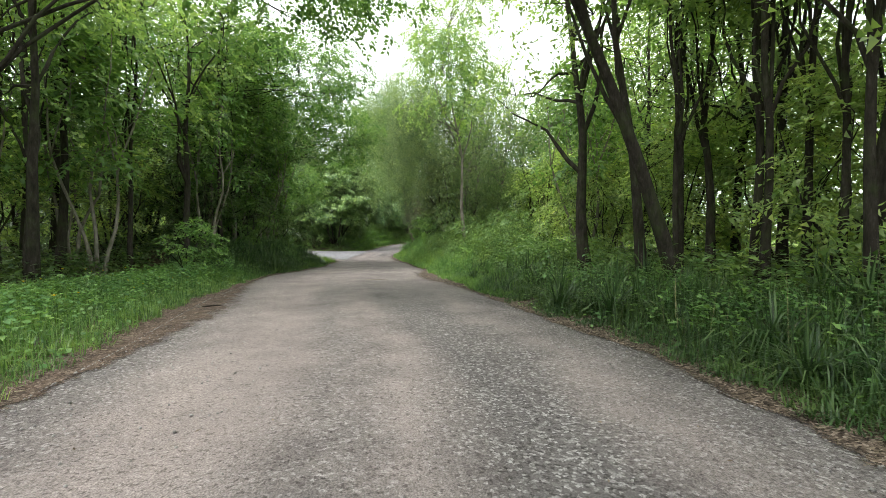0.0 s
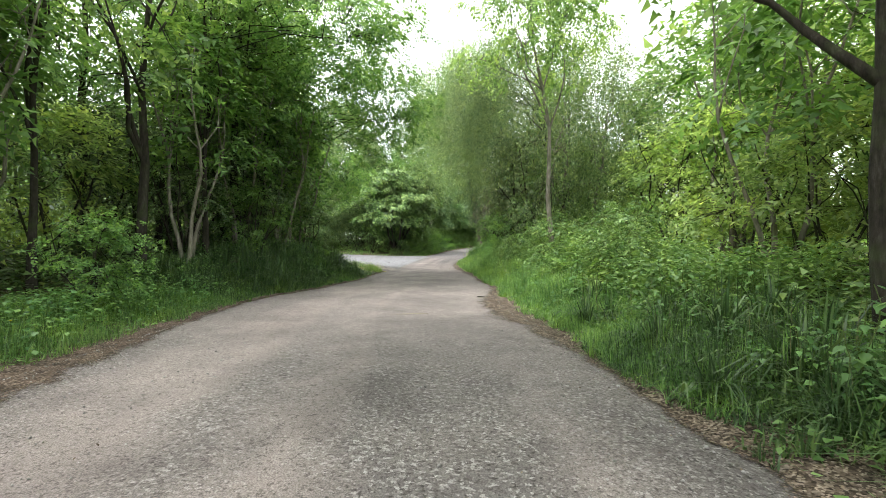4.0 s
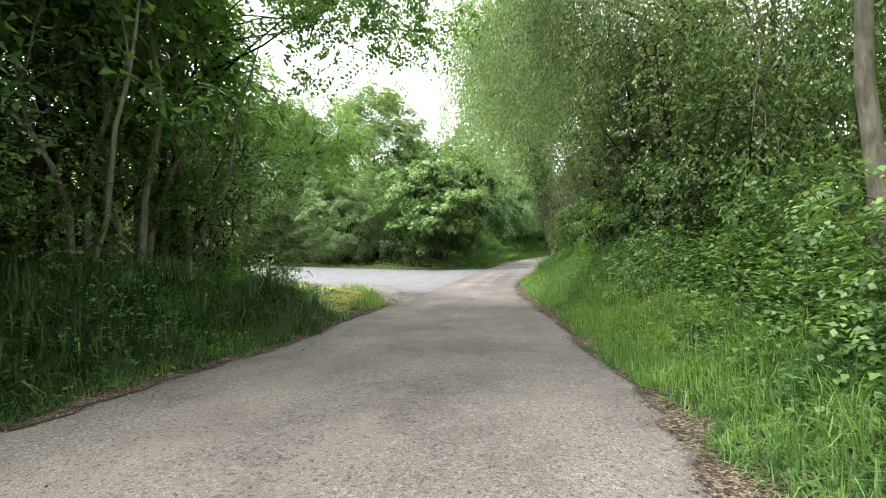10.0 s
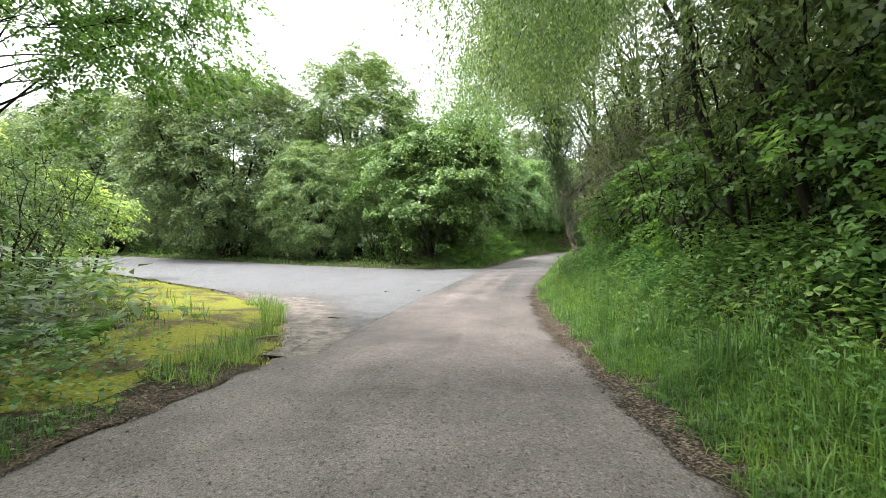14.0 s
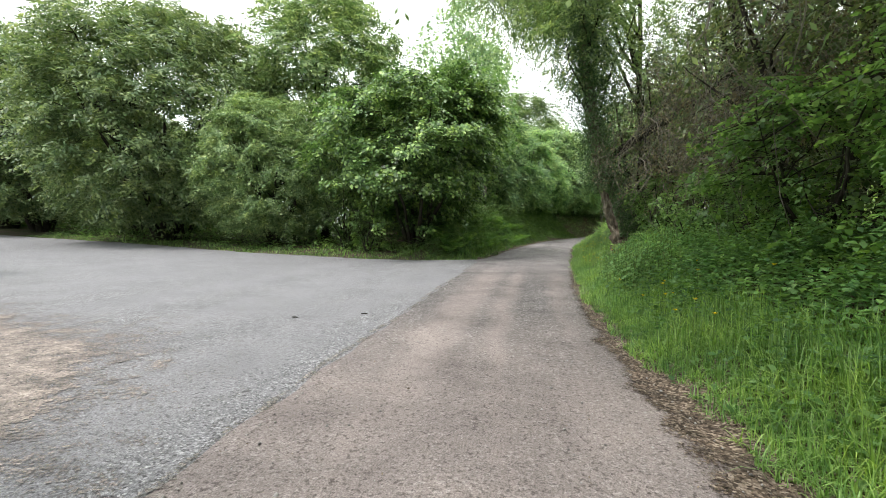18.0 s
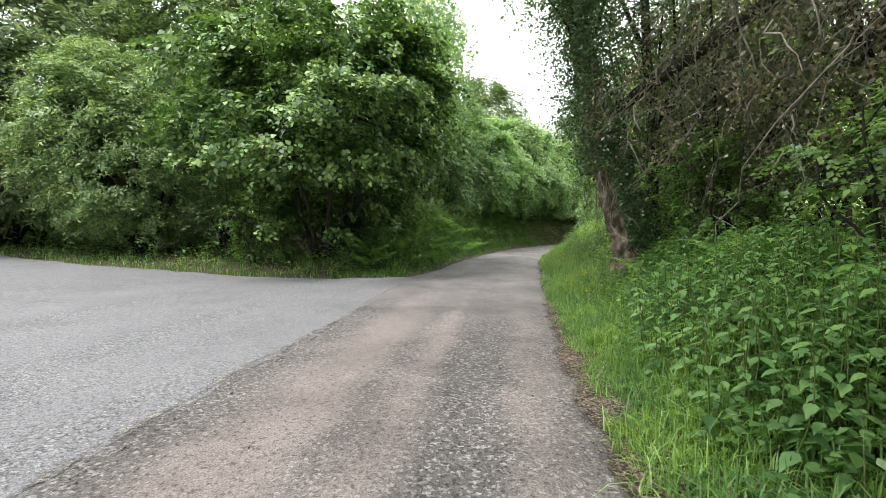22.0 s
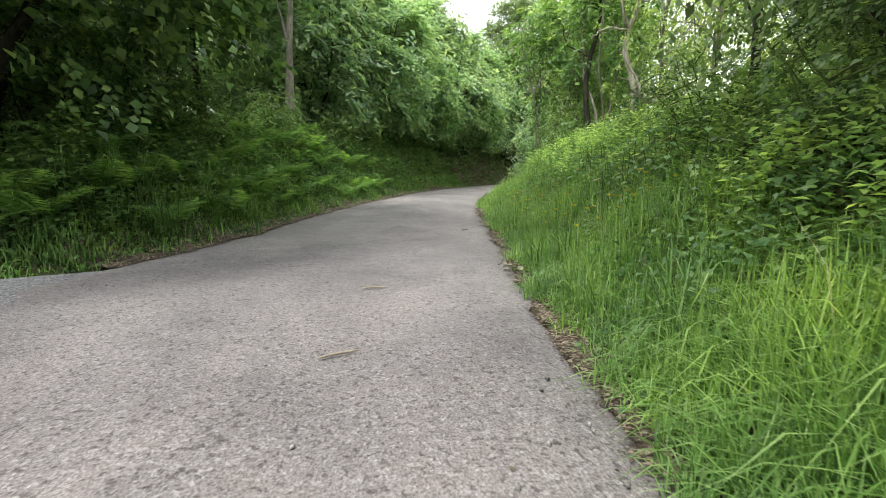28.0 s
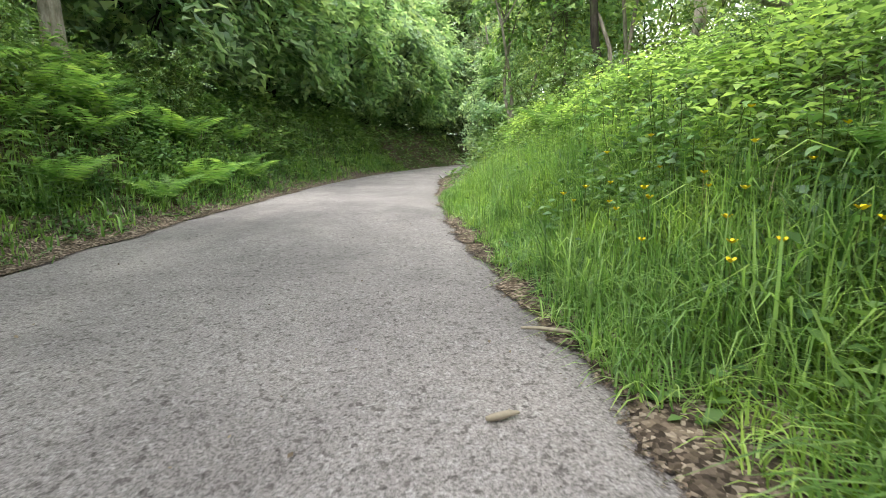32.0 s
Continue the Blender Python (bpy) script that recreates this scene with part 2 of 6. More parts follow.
M_SEED = plain("grass_seed", (0.22, 0.20, 0.10), (0.36, 0.33, 0.18), 30)
M_HERB = foliage("herb_leaf", (0.055, 0.125, 0.028), (0.112, 0.22, 0.052), (0.22, 0.345, 0.10), 0.28)
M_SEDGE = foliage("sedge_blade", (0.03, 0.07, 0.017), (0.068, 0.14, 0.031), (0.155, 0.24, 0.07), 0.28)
# darker copy of the sedge: tree shade put into the blade colour
M_SEDGE_SHADED = foliage("shaded_sedge", (0.022, 0.055, 0.015), (0.045, 0.10, 0.026), (0.10, 0.17, 0.055), 0.25)
M_LEAF_PALE = foliage("pale_leaf", (0.14, 0.22, 0.065), (0.26, 0.38, 0.11), (0.42, 0.53, 0.21), 0.5)
M_LEAF_SILVER = foliage("silver_leaf", (0.12, 0.215, 0.105), (0.225, 0.355, 0.175), (0.36, 0.49, 0.29), 0.45)
M_NETTLE = foliage("nettle_leaf", (0.055, 0.14, 0.036), (0.105, 0.235, 0.06), (0.18, 0.33, 0.095), 0.33)
M_FERN = foliage("fern_frond", (0.07, 0.16, 0.03), (0.125, 0.265, 0.05), (0.22, 0.37, 0.095), 0.38)
# leaf green darkened to carry the shade inside the wood
M_LEAF_SHADED = foliage("shaded_wood_leaf", (0.034, 0.07, 0.019), (0.07, 0.135, 0.038), (0.145, 0.225, 0.075), 0.36)
M_LEAF_MID = foliage("alder_leaf", (0.062, 0.14, 0.03), (0.12, 0.245, 0.052), (0.205, 0.355, 0.10), 0.44)
M_LEAF_HAZEL = foliage("broad_leaf", (0.036, 0.085, 0.017), (0.115, 0.235, 0.05), (0.33, 0.50, 0.125), 0.1)
M_LEAF_HEDGE = foliage("hedge_leaf", (0.048, 0.08, 0.028), (0.10, 0.15, 0.052), (0.19, 0.245, 0.10), 0.3)
M_LEAF_DRY = foliage("withered_leaf", (0.06, 0.048, 0.03), (0.13, 0.112, 0.065), (0.24, 0.22, 0.13), 0.25)
M_LEAF_WILLOW = foliage("willow_leaf", (0.075, 0.135, 0.042), (0.155, 0.25, 0.078), (0.29, 0.39, 0.15), 0.34)
# lighter leaf copy: sunlight on the crowns put into the colour
M_LEAF_SUNLIT = foliage("sunlit_leaf", (0.10, 0.185, 0.045), (0.185, 0.315, 0.078), (0.32, 0.46, 0.15), 0.5)
M_LEAF_GREY = foliage("grey_leaf", (0.085, 0.15, 0.056), (0.175, 0.27, 0.10), (0.33, 0.43, 0.205), 0.3)
M_IVY = foliage("ivy_leaf", (0.03, 0.075, 0.022), (0.068, 0.145, 0.042), (0.15, 0.25, 0.09), 0.2, 0.35, 0.5)
M_BARK = bark("dark_bark", (0.014, 0.012, 0.010), (0.040, 0.034, 0.028), (0.085, 0.078, 0.066))
M_BARK_PALE = bark("pale_bark", (0.12, 0.10, 0.08), (0.25, 0.225, 0.19), (0.38, 0.35, 0.31))
M_SPLIT = bark("split_wood", (0.18, 0.155, 0.13), (0.40, 0.36, 0.31), (0.56, 0.52, 0.46), 9, 0.8, 0.12)
M_ROT = bark("old_bark", (0.03, 0.024, 0.019), (0.17, 0.135, 0.105), (0.55, 0.48, 0.40), 3.0, 1.0, 0.5)
M_YELLOW = plain("yellow_petal", (0.75, 0.52, 0.01), (0.85, 0.64, 0.02), 10, 0.4)
M_PINK = plain("pink_petal", (0.55, 0.40, 0.50), (0.75, 0.65, 0.72), 10, 0.5)
M_STEM = plain("green_stem", (0.06, 0.10, 0.025), (0.13, 0.17, 0.05), 20)


# ---------------------------------------------------------------- mesh helpers
def mesh_from(name, verts, faces, mat, smooth=False):
    """One mesh from arrays; faces is one array (all alike) or a list of arrays."""
    verts = np.asarray(verts, np.float32).reshape(-1, 3)
    faces = [np.asarray(f, np.int32) for f in (faces if isinstance(faces, list) else [faces]) if len(f)]
    me = bpy.data.meshes.new(name)
    loops = np.concatenate([f.ravel() for f in faces])
    sizes = np.concatenate([np.full(len(f), f.shape[1], np.int32) for f in faces])
    me.vertices.add(len(verts))
    me.vertices.foreach_set("co", verts.ravel())
    me.loops.add(len(loops))
    me.loops.foreach_set("vertex_index", loops)
    me.polygons.add(len(sizes))
    me.polygons.foreach_set("loop_start", np.concatenate([[0], np.cumsum(sizes)[:-1]]).astype(np.int32))
    me.polygons.foreach_set("loop_total", sizes)
    if smooth:
        me.polygons.foreach_set("use_smooth", np.ones(len(sizes), bool))
    me.materials.append(mat)
    me.update(calc_edges=True)
    return me


def part_np(name, verts, faces, mat, parent=None, label="", smooth=False):
    ob = new(name, mesh_from(name, verts, faces, mat, smooth))
    if parent is not None:
        ob.parent = parent
    if label:
        ob["label"] = label
    return ob


def thing(name, label, category, group=""):
    return tagged(new(name), label, category, group)


def unit(v):
    return v / np.maximum(np.linalg.norm(v, axis=-1, keepdims=True), 1e-9)


def tube(pts, radii, sides=6):
    """Vertices and quads of a bent, tapered round bar with a closed tip."""
    pts, radii = np.asarray(pts, float), np.asarray(radii, float)
    d = unit(np.gradient(pts, axis=0))
    helper = np.where(np.abs(d[:, 2:3]) > 0.9, np.array([[1.0, 0, 0]]), np.array([[0, 0, 1.0]]))
    a = unit(np.cross(d, helper))
    b = np.cross(d, a)
    ang = np.arange(sides) * 2 * np.pi / sides
    ring = pts[:, None] + radii[:, None, None] * (np.cos(ang)[None, :, None] * a[:, None] + np.sin(ang)[None, :, None] * b[:, None])
    n = len(pts)
    i, j = np.meshgrid(np.arange(n - 1), np.arange(sides), indexing="ij")
    k = (j + 1) % sides
    quads = np.stack([i * sides + j, i * sides + k, (i + 1) * sides + k, (i + 1) * sides + j], -1).reshape(-1, 4)
    return ring.reshape(-1, 3), quads


def joined(pieces):
    vs, fs, n = [], [], 0
    for v, f in pieces:
        vs.append(v)
        fs.append(f + n)
        n += len(v)
    return np.concatenate(vs), np.concatenate(fs)


def leaves(rng, centres, size, out=None, aspect=0.6, droop=0.25, up=1.0, fold=0.18):
    """Folded leaf blades: four corners each, tips hanging outwards."""
    n = len(centres)
    s = size * rng.uniform(0.6, 1.3, (n, 1))
    az = rng.uniform(0, 2 * np.pi, n)
    d = np.stack([np.cos(az), np.sin(az), rng.normal(-droop, 0.35, n)], 1)
    if out is not None:
        d = d + out * 0.8
    d = unit(d)
    nrm = rng.normal(0, 0.55, (n, 3)) + np.array([0, 0, up])
    side = unit(np.cross(d, nrm))
    lift = np.cross(side, d)
    base = centres - d * s * 0.5
    mid = centres - lift * s * fold
    tip = centres + d * s * 0.5 - lift * s * fold * 0.4
    v = np.stack([base, mid + side * s * aspect * 0.5 + lift * s * fold, tip, mid - side * s * aspect * 0.5 + lift * s * fold], 1)
    return v.reshape(-1, 3), np.arange(4 * n, dtype=np.int32).reshape(-1, 4)


def far_leaves(rng, centres, size):
    """Distant leaf sprays: one three-cornered blade each."""
    n = len(centres)
    d, e = unit(rng.normal(0, 1, (n, 3)) * np.array([1, 1, 0.75])), unit(rng.normal(0, 1, (n, 3)) * np.array([1, 1, 0.55]))
    s = size * rng.uniform(0.6, 1.3, (n, 1))
    v = np.stack([centres - d * s * 0.5, centres + d * s * 0.5, centres + e * s * 0.75], 1)
    return v.reshape(-1, 3), np.arange(3 * n, dtype=np.int32).reshape(-1, 3)


def sprays(rng, clumps, per_clump, size, centre, spread, flat=0.6, aspect=0.6, droop=0.25, up=1.0, light=False, m=10):
    """Leafy side twigs: ten leaves in two ranks along each, all facing much the same way."""
    k = max(1, round(per_clump / m))
    n = len(clumps) * k
    wide = np.repeat(rng.uniform(0.65, 1.2, (len(clumps), 1)), k, 0)
    mid = np.repeat(clumps, k, 0) + rng.normal(0, 0.6, (n, 3)) * spread * wide * np.array([1, 1, flat])
    away = unit(mid - centre)
    az = rng.uniform(0, 2 * np.pi, n)
    axis = unit(np.stack([np.cos(az), np.sin(az), rng.normal(-droop, 0.22, n)], 1) + away * np.array([1.0, 1.0, 0.25]))
    face = np.array([0, 0, max(up, 0.35)]) + away * 0.45 + rng.normal(0, 0.28, (n, 3))
    side = unit(np.cross(face, axis))
    face = np.cross(axis, side)
    reach = size * 3.6 * rng.uniform(0.7, 1.3, n)
    t = (np.arange(m) + 0.5) / m - 0.4
    sg = np.where(np.arange(m) % 2, 1.0, -1.0)
    base = mid[:, None] + axis[:, None] * (reach[:, None] * t)[..., None] - face[:, None] * (reach[:, None] * 0.45 * (t + 0.4) ** 2)[..., None]
    d = unit(axis[:, None] * 0.6 + side[:, None] * sg[None, :, None] * 0.85 - face[:, None] * 0.18 + rng.normal(0, 0.22, (n, m, 3)))
    nrm = face[:, None] + rng.normal(0, 0.22, (n, m, 3))
    return blade_set(rng, base.reshape(-1, 3), d.reshape(-1, 3), nrm.reshape(-1, 3), size, aspect, light)


def blade_set(rng, base, d, nrm, size, aspect, light=False):
    """Leaf blades growing from their bases along d: folded kites, or half blades where far off."""
    n = len(base)
    s = size * rng.uniform(0.65, 1.25, (n, 1))
    w = unit(np.cross(d, nrm))
    lift = np.cross(w, d)
    tip = base + d * s - lift * s * 0.12
    belly = base + d * s * 0.45
    if light:
        v = np.stack([base, belly + w * s * aspect * 0.6, tip + w * s * aspect * -0.35], 1)
        return v.reshape(-1, 3), np.arange(3 * n, dtype=np.int32).reshape(-1, 3)
    v = np.stack([base, belly + w * s * aspect * 0.5 + lift * s * 0.09, tip, belly - w * s * aspect * 0.5 + lift * s * 0.09], 1)
    return v.reshape(-1, 3), np.arange(4 * n, dtype=np.int32).reshape(-1, 4)


def rosettes(rng, heads, size, aspect=0.6, light=False, m=9):
    """Leafy plant tops: leaves round a stem in falling tiers, the lower ones wider."""
    n = len(heads)
    i = np.arange(m)
    az = rng.uniform(0, 2 * np.pi, (n, 1)) + i * 2.4 + rng.normal(0, 0.25, (n, m))
    tilt = rng.normal(0, 0.22, (n, 1, 2))
    d = np.stack([np.cos(az), np.sin(az), rng.normal(-0.12, 0.25, (n, m)) + 0.35 - 0.09 * i], -1)
    d[..., 2] += (d[..., :2] * tilt).sum(-1)
    base = np.repeat(heads[:, None], m, 1) + d * size * 0.22 - np.array([0, 0, 1.0]) * (size * 0.42 * i)[None, :, None] * rng.uniform(0.7, 1.3, (n, 1, 1))
    nrm = np.array([0, 0, 1.0]) + d * 0.35 + rng.normal(0, 0.2, (n, m, 3))
    return blade_set(rng, base.reshape(-1, 3), unit(d).reshape(-1, 3), nrm.reshape(-1, 3), size, aspect, light)


def bend(rng, a, b, n=6, wobble=0.08, sag=0.0):
    t = np.linspace(0, 1, n)[:, None]
    a, b = np.asarray(a, float), np.asarray(b, float)
    size = np.linalg.norm(b - a)
    p = a + (b - a) * t
    off = rng.normal(0, wobble * size, (n, 3))
    off = (off + np.roll(off, 1, 0)) * 0.7
    if n > 6:
        off = (np.roll(off, 1, 0) + 2 * off + np.roll(off, -1, 0)) * 0.33
    off = off * np.sin(np.pi * t)
    p = p + off
    p[:, 2] += (sag * size * np.sin(np.pi * t))[:, 0]
    return p


def make_tree(name, label, rng_seed, height, crown_low, radius, trunk_r, leaf_size, n_clump, per_clump, leaf_mat, bark_mat,
              stems=1, stem_spread=0.3, lean=(0.0, 0.0), limbs=8, clump_r=0.55, droop=0.2, hang=0.0, shell=0.55, top=0.75,
              aspect=0.6, squash=0.75, category="tree", group="", flat=0.6, crown_shift=(0.0, 0.0), light=False, up=0.7, lobed=0, lobe_r=0.0, lobe_up=0.45, even=0.72):
    """A tree or bush at the origin: stems, limbs, fine twigs and a crown of sprays of leaves."""
    rng = np.random.default_rng(rng_seed)
    root = thing(name, label, category, group)
    lean = np.array([lean[0], lean[1], 0.0])
    tips, tops = [], []
    for k in range(stems):
        az = 2 * np.pi * (k + rng.uniform(-0.2, 0.2)) / stems
        foot = np.array([np.cos(az), np.sin(az), 0]) * (trunk_r * 1.3 if stems > 1 else 0.0)
        spread = np.array([np.cos(az), np.sin(az), 0]) * (stem_spread * radius * 1.5 if stems > 1 else 0.0)
        head = foot + spread + lean + np.array([crown_shift[0] * 0.12, crown_shift[1] * 0.12, height * top * rng.uniform(0.88, 1.05)])
        p = bend(rng, foot, head, 10, 0.012 if stems == 1 else 0.022)
        p[0] = foot + (0, 0, -0.25)
        r = trunk_r * (1.0 if stems == 1 else rng.uniform(0.7, 1.0)) * np.linspace(1, 0.22, 10)
        r[0] *= 1.45
        r[1] *= 1.08
        v, f = tube(p, r, 9)
        part_np("trunk", v, f, bark_mat, root, smooth=True)
        tops.append((p, r))
    mid = crown_low + (height - crown_low) * 0.45
    centre = np.array([*(lean[:2] * 0.9 + np.array(crown_shift)), mid])
    half = np.array([radius, radius, (height - crown_low) * 0.55])
    # lobes make the outline uneven
    lobes = unit(rng.normal(0, 1, (9, 3)))
    q = unit(rng.normal(0, 1, (n_clump, 3)) + np.array([0, 0, 0.15]))
    bulge = even + (1.1 - even) * np.clip((q @ lobes.T), 0, 1).max(1) ** 4
    rad = rng.uniform(shell, 1.0, n_clump) ** 0.7 * bulge
    clumps = centre + q * rad[:, None] * half
    if lobed:
        # leafy domes with shaded gaps between them
        home = rng.integers(0, lobed, n_clump)
        size = (lobe_r or radius * 0.3) * rng.uniform(0.7, 1.25, (lobed, 1))[home]
        face = unit(rng.normal(0, 1, (n_clump, 3)) + np.array([0, 0, lobe_up]) + q[home] * 0.7)
        domes = centre + (q[:lobed] * rad[:lobed, None] * half * 0.9)[home] + face * size * rng.uniform(0.6, 1.0, (n_clump, 1))
        clumps = np.where(rng.random((n_clump, 1)) < 0.74, domes, centre + (clumps - centre) * 0.88)
    clumps[:, 2] = np.maximum(clumps[:, 2], crown_low * 0.85 + rng.uniform(0, 0.4, n_clump))
    # limbs
    starts = []
    for k in range(limbs):
        p, r = tops[k % stems]
        h = rng.uniform(0.35, 0.95) if not any(crown_shift) else rng.uniform(0.5, 0.95)
        i = min(int(h * 9), 8)
        a = p[i]
        target = clumps[rng.integers(n_clump)]
        b = a + (target - a) * rng.uniform(0.7, 0.95)
        lp = bend(rng, a, b, 7, 0.04, 0.06)
        lr = np.linspace(max(r[i] * 0.62, 0.012), 0.008, 7)
        v, f = tube(lp, lr, 6)
        part_np("limb", v, f, bark_mat, root, smooth=True)
        starts.append(lp[2:])
    for p, r in tops:
        starts.append(p[4:])
    starts = np.concatenate(starts)
    # twigs to the sprays
    tw = []
    for c in clumps[:: max(1, n_clump // 90)]:
        a = starts[np.argmin(((starts - c) ** 2).sum(1) + 0.6 * np.maximum(starts[:, 2] - c[2], 0) ** 2)]
        tw.append(tube(bend(rng, a, c, 4, 0.05, 0.04), [0.014, 0.010, 0.007, 0.004], 3))
    v, f = joined(tw)
    part_np("twig_spray", v, f, bark_mat, root)["kind"] = "stuff"
    # leaves
    if hang:
        n = n_clump * per_clump
        c = np.repeat(clumps, per_clump, 0)
        o = rng.normal(0, 1, (n, 3)) * clump_r * 0.075
        strand = rng.integers(0, 6, n)
        o[:, 0] += 0.5 * clump_r * np.cos(strand * 1.05 + c[:, 0] * 7)
        o[:, 1] += 0.5 * clump_r * np.sin(strand * 1.05 + c[:, 0] * 7)
        fall = rng.uniform(0, 1, n)
        o[:, :2] *= (0.7 + 0.6 * fall)[:, None]
        o[:, 2] = -fall * hang * (0.45 + 0.55 * np.sin(strand * 2.4 + c[:, 1] * 5) ** 2)
        pos = c + o
        pos = pos[pos[:, 2] > 0.12]
        v, f = far_leaves(rng, pos, leaf_size * 1.15) if light else leaves(rng, pos, leaf_size, unit(pos - centre) * 0.5, aspect, droop, up)
    else:
        v, f = sprays(rng, clumps, per_clump, leaf_size * (1.35 if light else 1.1), centre, clump_r, flat, aspect, droop, up, light)
        q = v.reshape(-1, f.shape[1], 3)
        q = q[q[:, :, 2].min(1) > 0.08]
        v, f = q.reshape(-1, 3), np.arange(q.shape[0] * q.shape[1], dtype=np.int32).reshape(-1, q.shape[1])
    part_np("crown", v, f, leaf_mat, root)["kind"] = "stuff"
    return root


def place(ob, spots, ground=True):
    """Put the first at the first spot and copies at the others: x, y, turn, scale."""
    for k, (x, y, turn, scale, *more) in enumerate(spots):
        z = float(ground_z(np.array([x]), np.array([y]))[0]) - 0.03 + (more[0] if more else 0.0)
        m = pose(x, y, z, 0, 0, turn) @ Matrix.Scale(scale, 4)
        if k == 0:
            first = m
        else:
            copy_thing(ob, m)
    ob.matrix_basis = first


# ---------------------------------------------------------------- the plan
LEFT_Y, LEFT_X = (-14, 3, 5, 7.5, 9.3, 12, 15, 16.6, 18.5, 22, 24.5, 26.5, 28), (-2.6, -2.7, -3.0, -3.5, -3.8, -4.0, -4.25, -4.1, -3.7, -3.35, -3.5, -3.4, -3.6)
ON_Y, ON_X = (47.2, 48.5, 51, 53.5, 55.5, 58, 62, 66, 70, 76, 84), (-3.6, -3.2, -2.5, -2.1, -1.6, -0.9, 0.4, 2.3, 4.4, 8.2, 14)
RIGHT_Y = (-14, 3.3, 4.6, 6.2, 10, 13, 14, 17, 19.4, 22, 24, 27.3, 30, 34, 37, 40, 43.5, 47, 50, 53.5, 55.5, 58, 61, 64, 70, 76, 84)
RIGHT_X = (2.6, 2.65, 2.7, 2.4, 1.95, 1.7, 1.45, 1.25, 1.3, 0.9, 0.8, 0.4, 0.1, -0.2, -0.15, 0.05, 0.35, 0.62, 1.0, 1.35, 1.6, 2.1, 2.8, 3.8, 6.9, 11.5, 18)
NEAR_X, NEAR_Y = (-60, -45, -25, -16, -9.5, -5.8, -4.6, -3.6, -3.1), (58, 51.5, 43.5, 38, 34, 31.2, 29.3, 27.5, 26.8)
FAR_X, FAR_Y = (-60, -45, -25, -15, -10, -8, -5, -3.1), (67, 60, 53.5, 49.4, 48, 47.2, 47.3, 48.3)
RISE_Y, RISE_Z = (-50, 26, 32, 38, 44, 48, 51, 54, 60, 66, 80, 120), (0, 0, 0.06, 0.12, 0.15, 0.24, 0.38, 0.55, 0.86, 1.16, 1.7, 2.5)


def rise(y):
    return sum(np.interp(y + o, RISE_Y, RISE_Z) for o in (-2, -1, 0, 1, 2)) / 5


def left_edge(y):
    e = np.where(y < 28, np.interp(y, LEFT_Y, LEFT_X), -3.1)
    return np.where(y > 47.2, np.interp(y, ON_Y, ON_X), e)


def right_edge(y):
    return np.interp(y, RIGHT_Y, RIGHT_X)


def ragged(x, y):
    return 0.09 * np.sin(3.1 * y + 1.7 * np.sin(1.3 * y + x)) + 0.06 * np.sin(7.7 * y + x * 2.3) + 0.04 * np.sin(17 * y + 5 * x)


def outside(x, y):
    """Metres beyond the nearest road edge; negative on the road."""
    lane = np.maximum(left_edge(y) - x, x - right_edge(y))
    side = np.maximum(np.interp(x, NEAR_X, NEAR_Y) - y, y - np.interp(x, FAR_X, FAR_Y)) * 0.8
    side = np.where(x < -2.9, side, np.maximum(side, x + 2.9))
    return np.minimum(lane, side)


def step(v):
    v = np.clip(v, 0, 1)
    return v * v * (3 - 2 * v)


def ground_z(x, y):
    d = outside(x, y)
    on_right = x > (left_edge(y) + right_edge(y)) / 2
    up_r = 0.35 * step(d / 2.5) + 0.5 * step((y - 14) / 4) * step((48 - y) / 6) * step(d / 2.5) + step((y - 43) / 6) * (1.3 * step(d / 4.2) + 0.04 * np.clip(d - 2, 0, 8))
    mound = step((y - 14) / 4) * step((26.0 - y) / 3.5)
    up_l = 0.15 * step(d / 2) + 0.75 * mound * step((d - 0.4) / 2.0) * step((-2 - x) / 2) + step((y - 47) / 3) * np.maximum(step((x + 6.8) / 3.5), step((y - 52) / 6) * step((x + 14) / 6)) * (1.65 * step(d / 2.6) + 0.05 * np.clip(d - 2, 0, 8))
    z = rise(y) + np.where(d < 0, -0.05 * step(-d / 0.35), np.where(on_right, up_r, up_l))
    z = z + np.where(d > 0.1, 0.05 * np.sin(1.9 * x + 0.7 * y) * np.sin(1.3 * y - 0.5 * x) * step(d), 0)
    return z


# ---------------------------------------------------------------- ground and roads
def grid_sheet(name, xs, ys, zf, mat, label):
    gx, gy = np.meshgrid(xs, ys)
    v = np.stack([gx, gy, zf(gx, gy)], -1).reshape(-1, 3)
    nx = len(xs)
    i, j = np.meshgrid(np.arange(len(ys) - 1), np.arange(nx - 1), indexing="ij")
    q = np.stack([i * nx + j, i * nx + j + 1, (i + 1) * nx + j + 1, (i + 1) * nx + j], -1).reshape(-1, 4)
    ob = part_np(name, v, q, mat, smooth=True)
    return tagged(ob, label, name, kind="structure")


gxs = np.concatenate([[-1500, -600, -250, -120, -75], np.arange(-60, -14, 1.0), np.arange(-14, 12, 0.36), np.arange(12, 40, 1.0), [55, 90, 180, 500, 1500]])
gys = np.concatenate([[-1500, -500, -150, -60, -30], np.arange(-16, 70, 0.45), np.arange(70, 110, 1.0), [140, 220, 500, 1500]])
grid_sheet("ground", gxs, gys, lambda x, y: ground_z(x, y) - 0.04 * step((0.2 - outside(x, y)) / 0.3), M_SOIL, "dark mossy soil under grass and woodland plants")

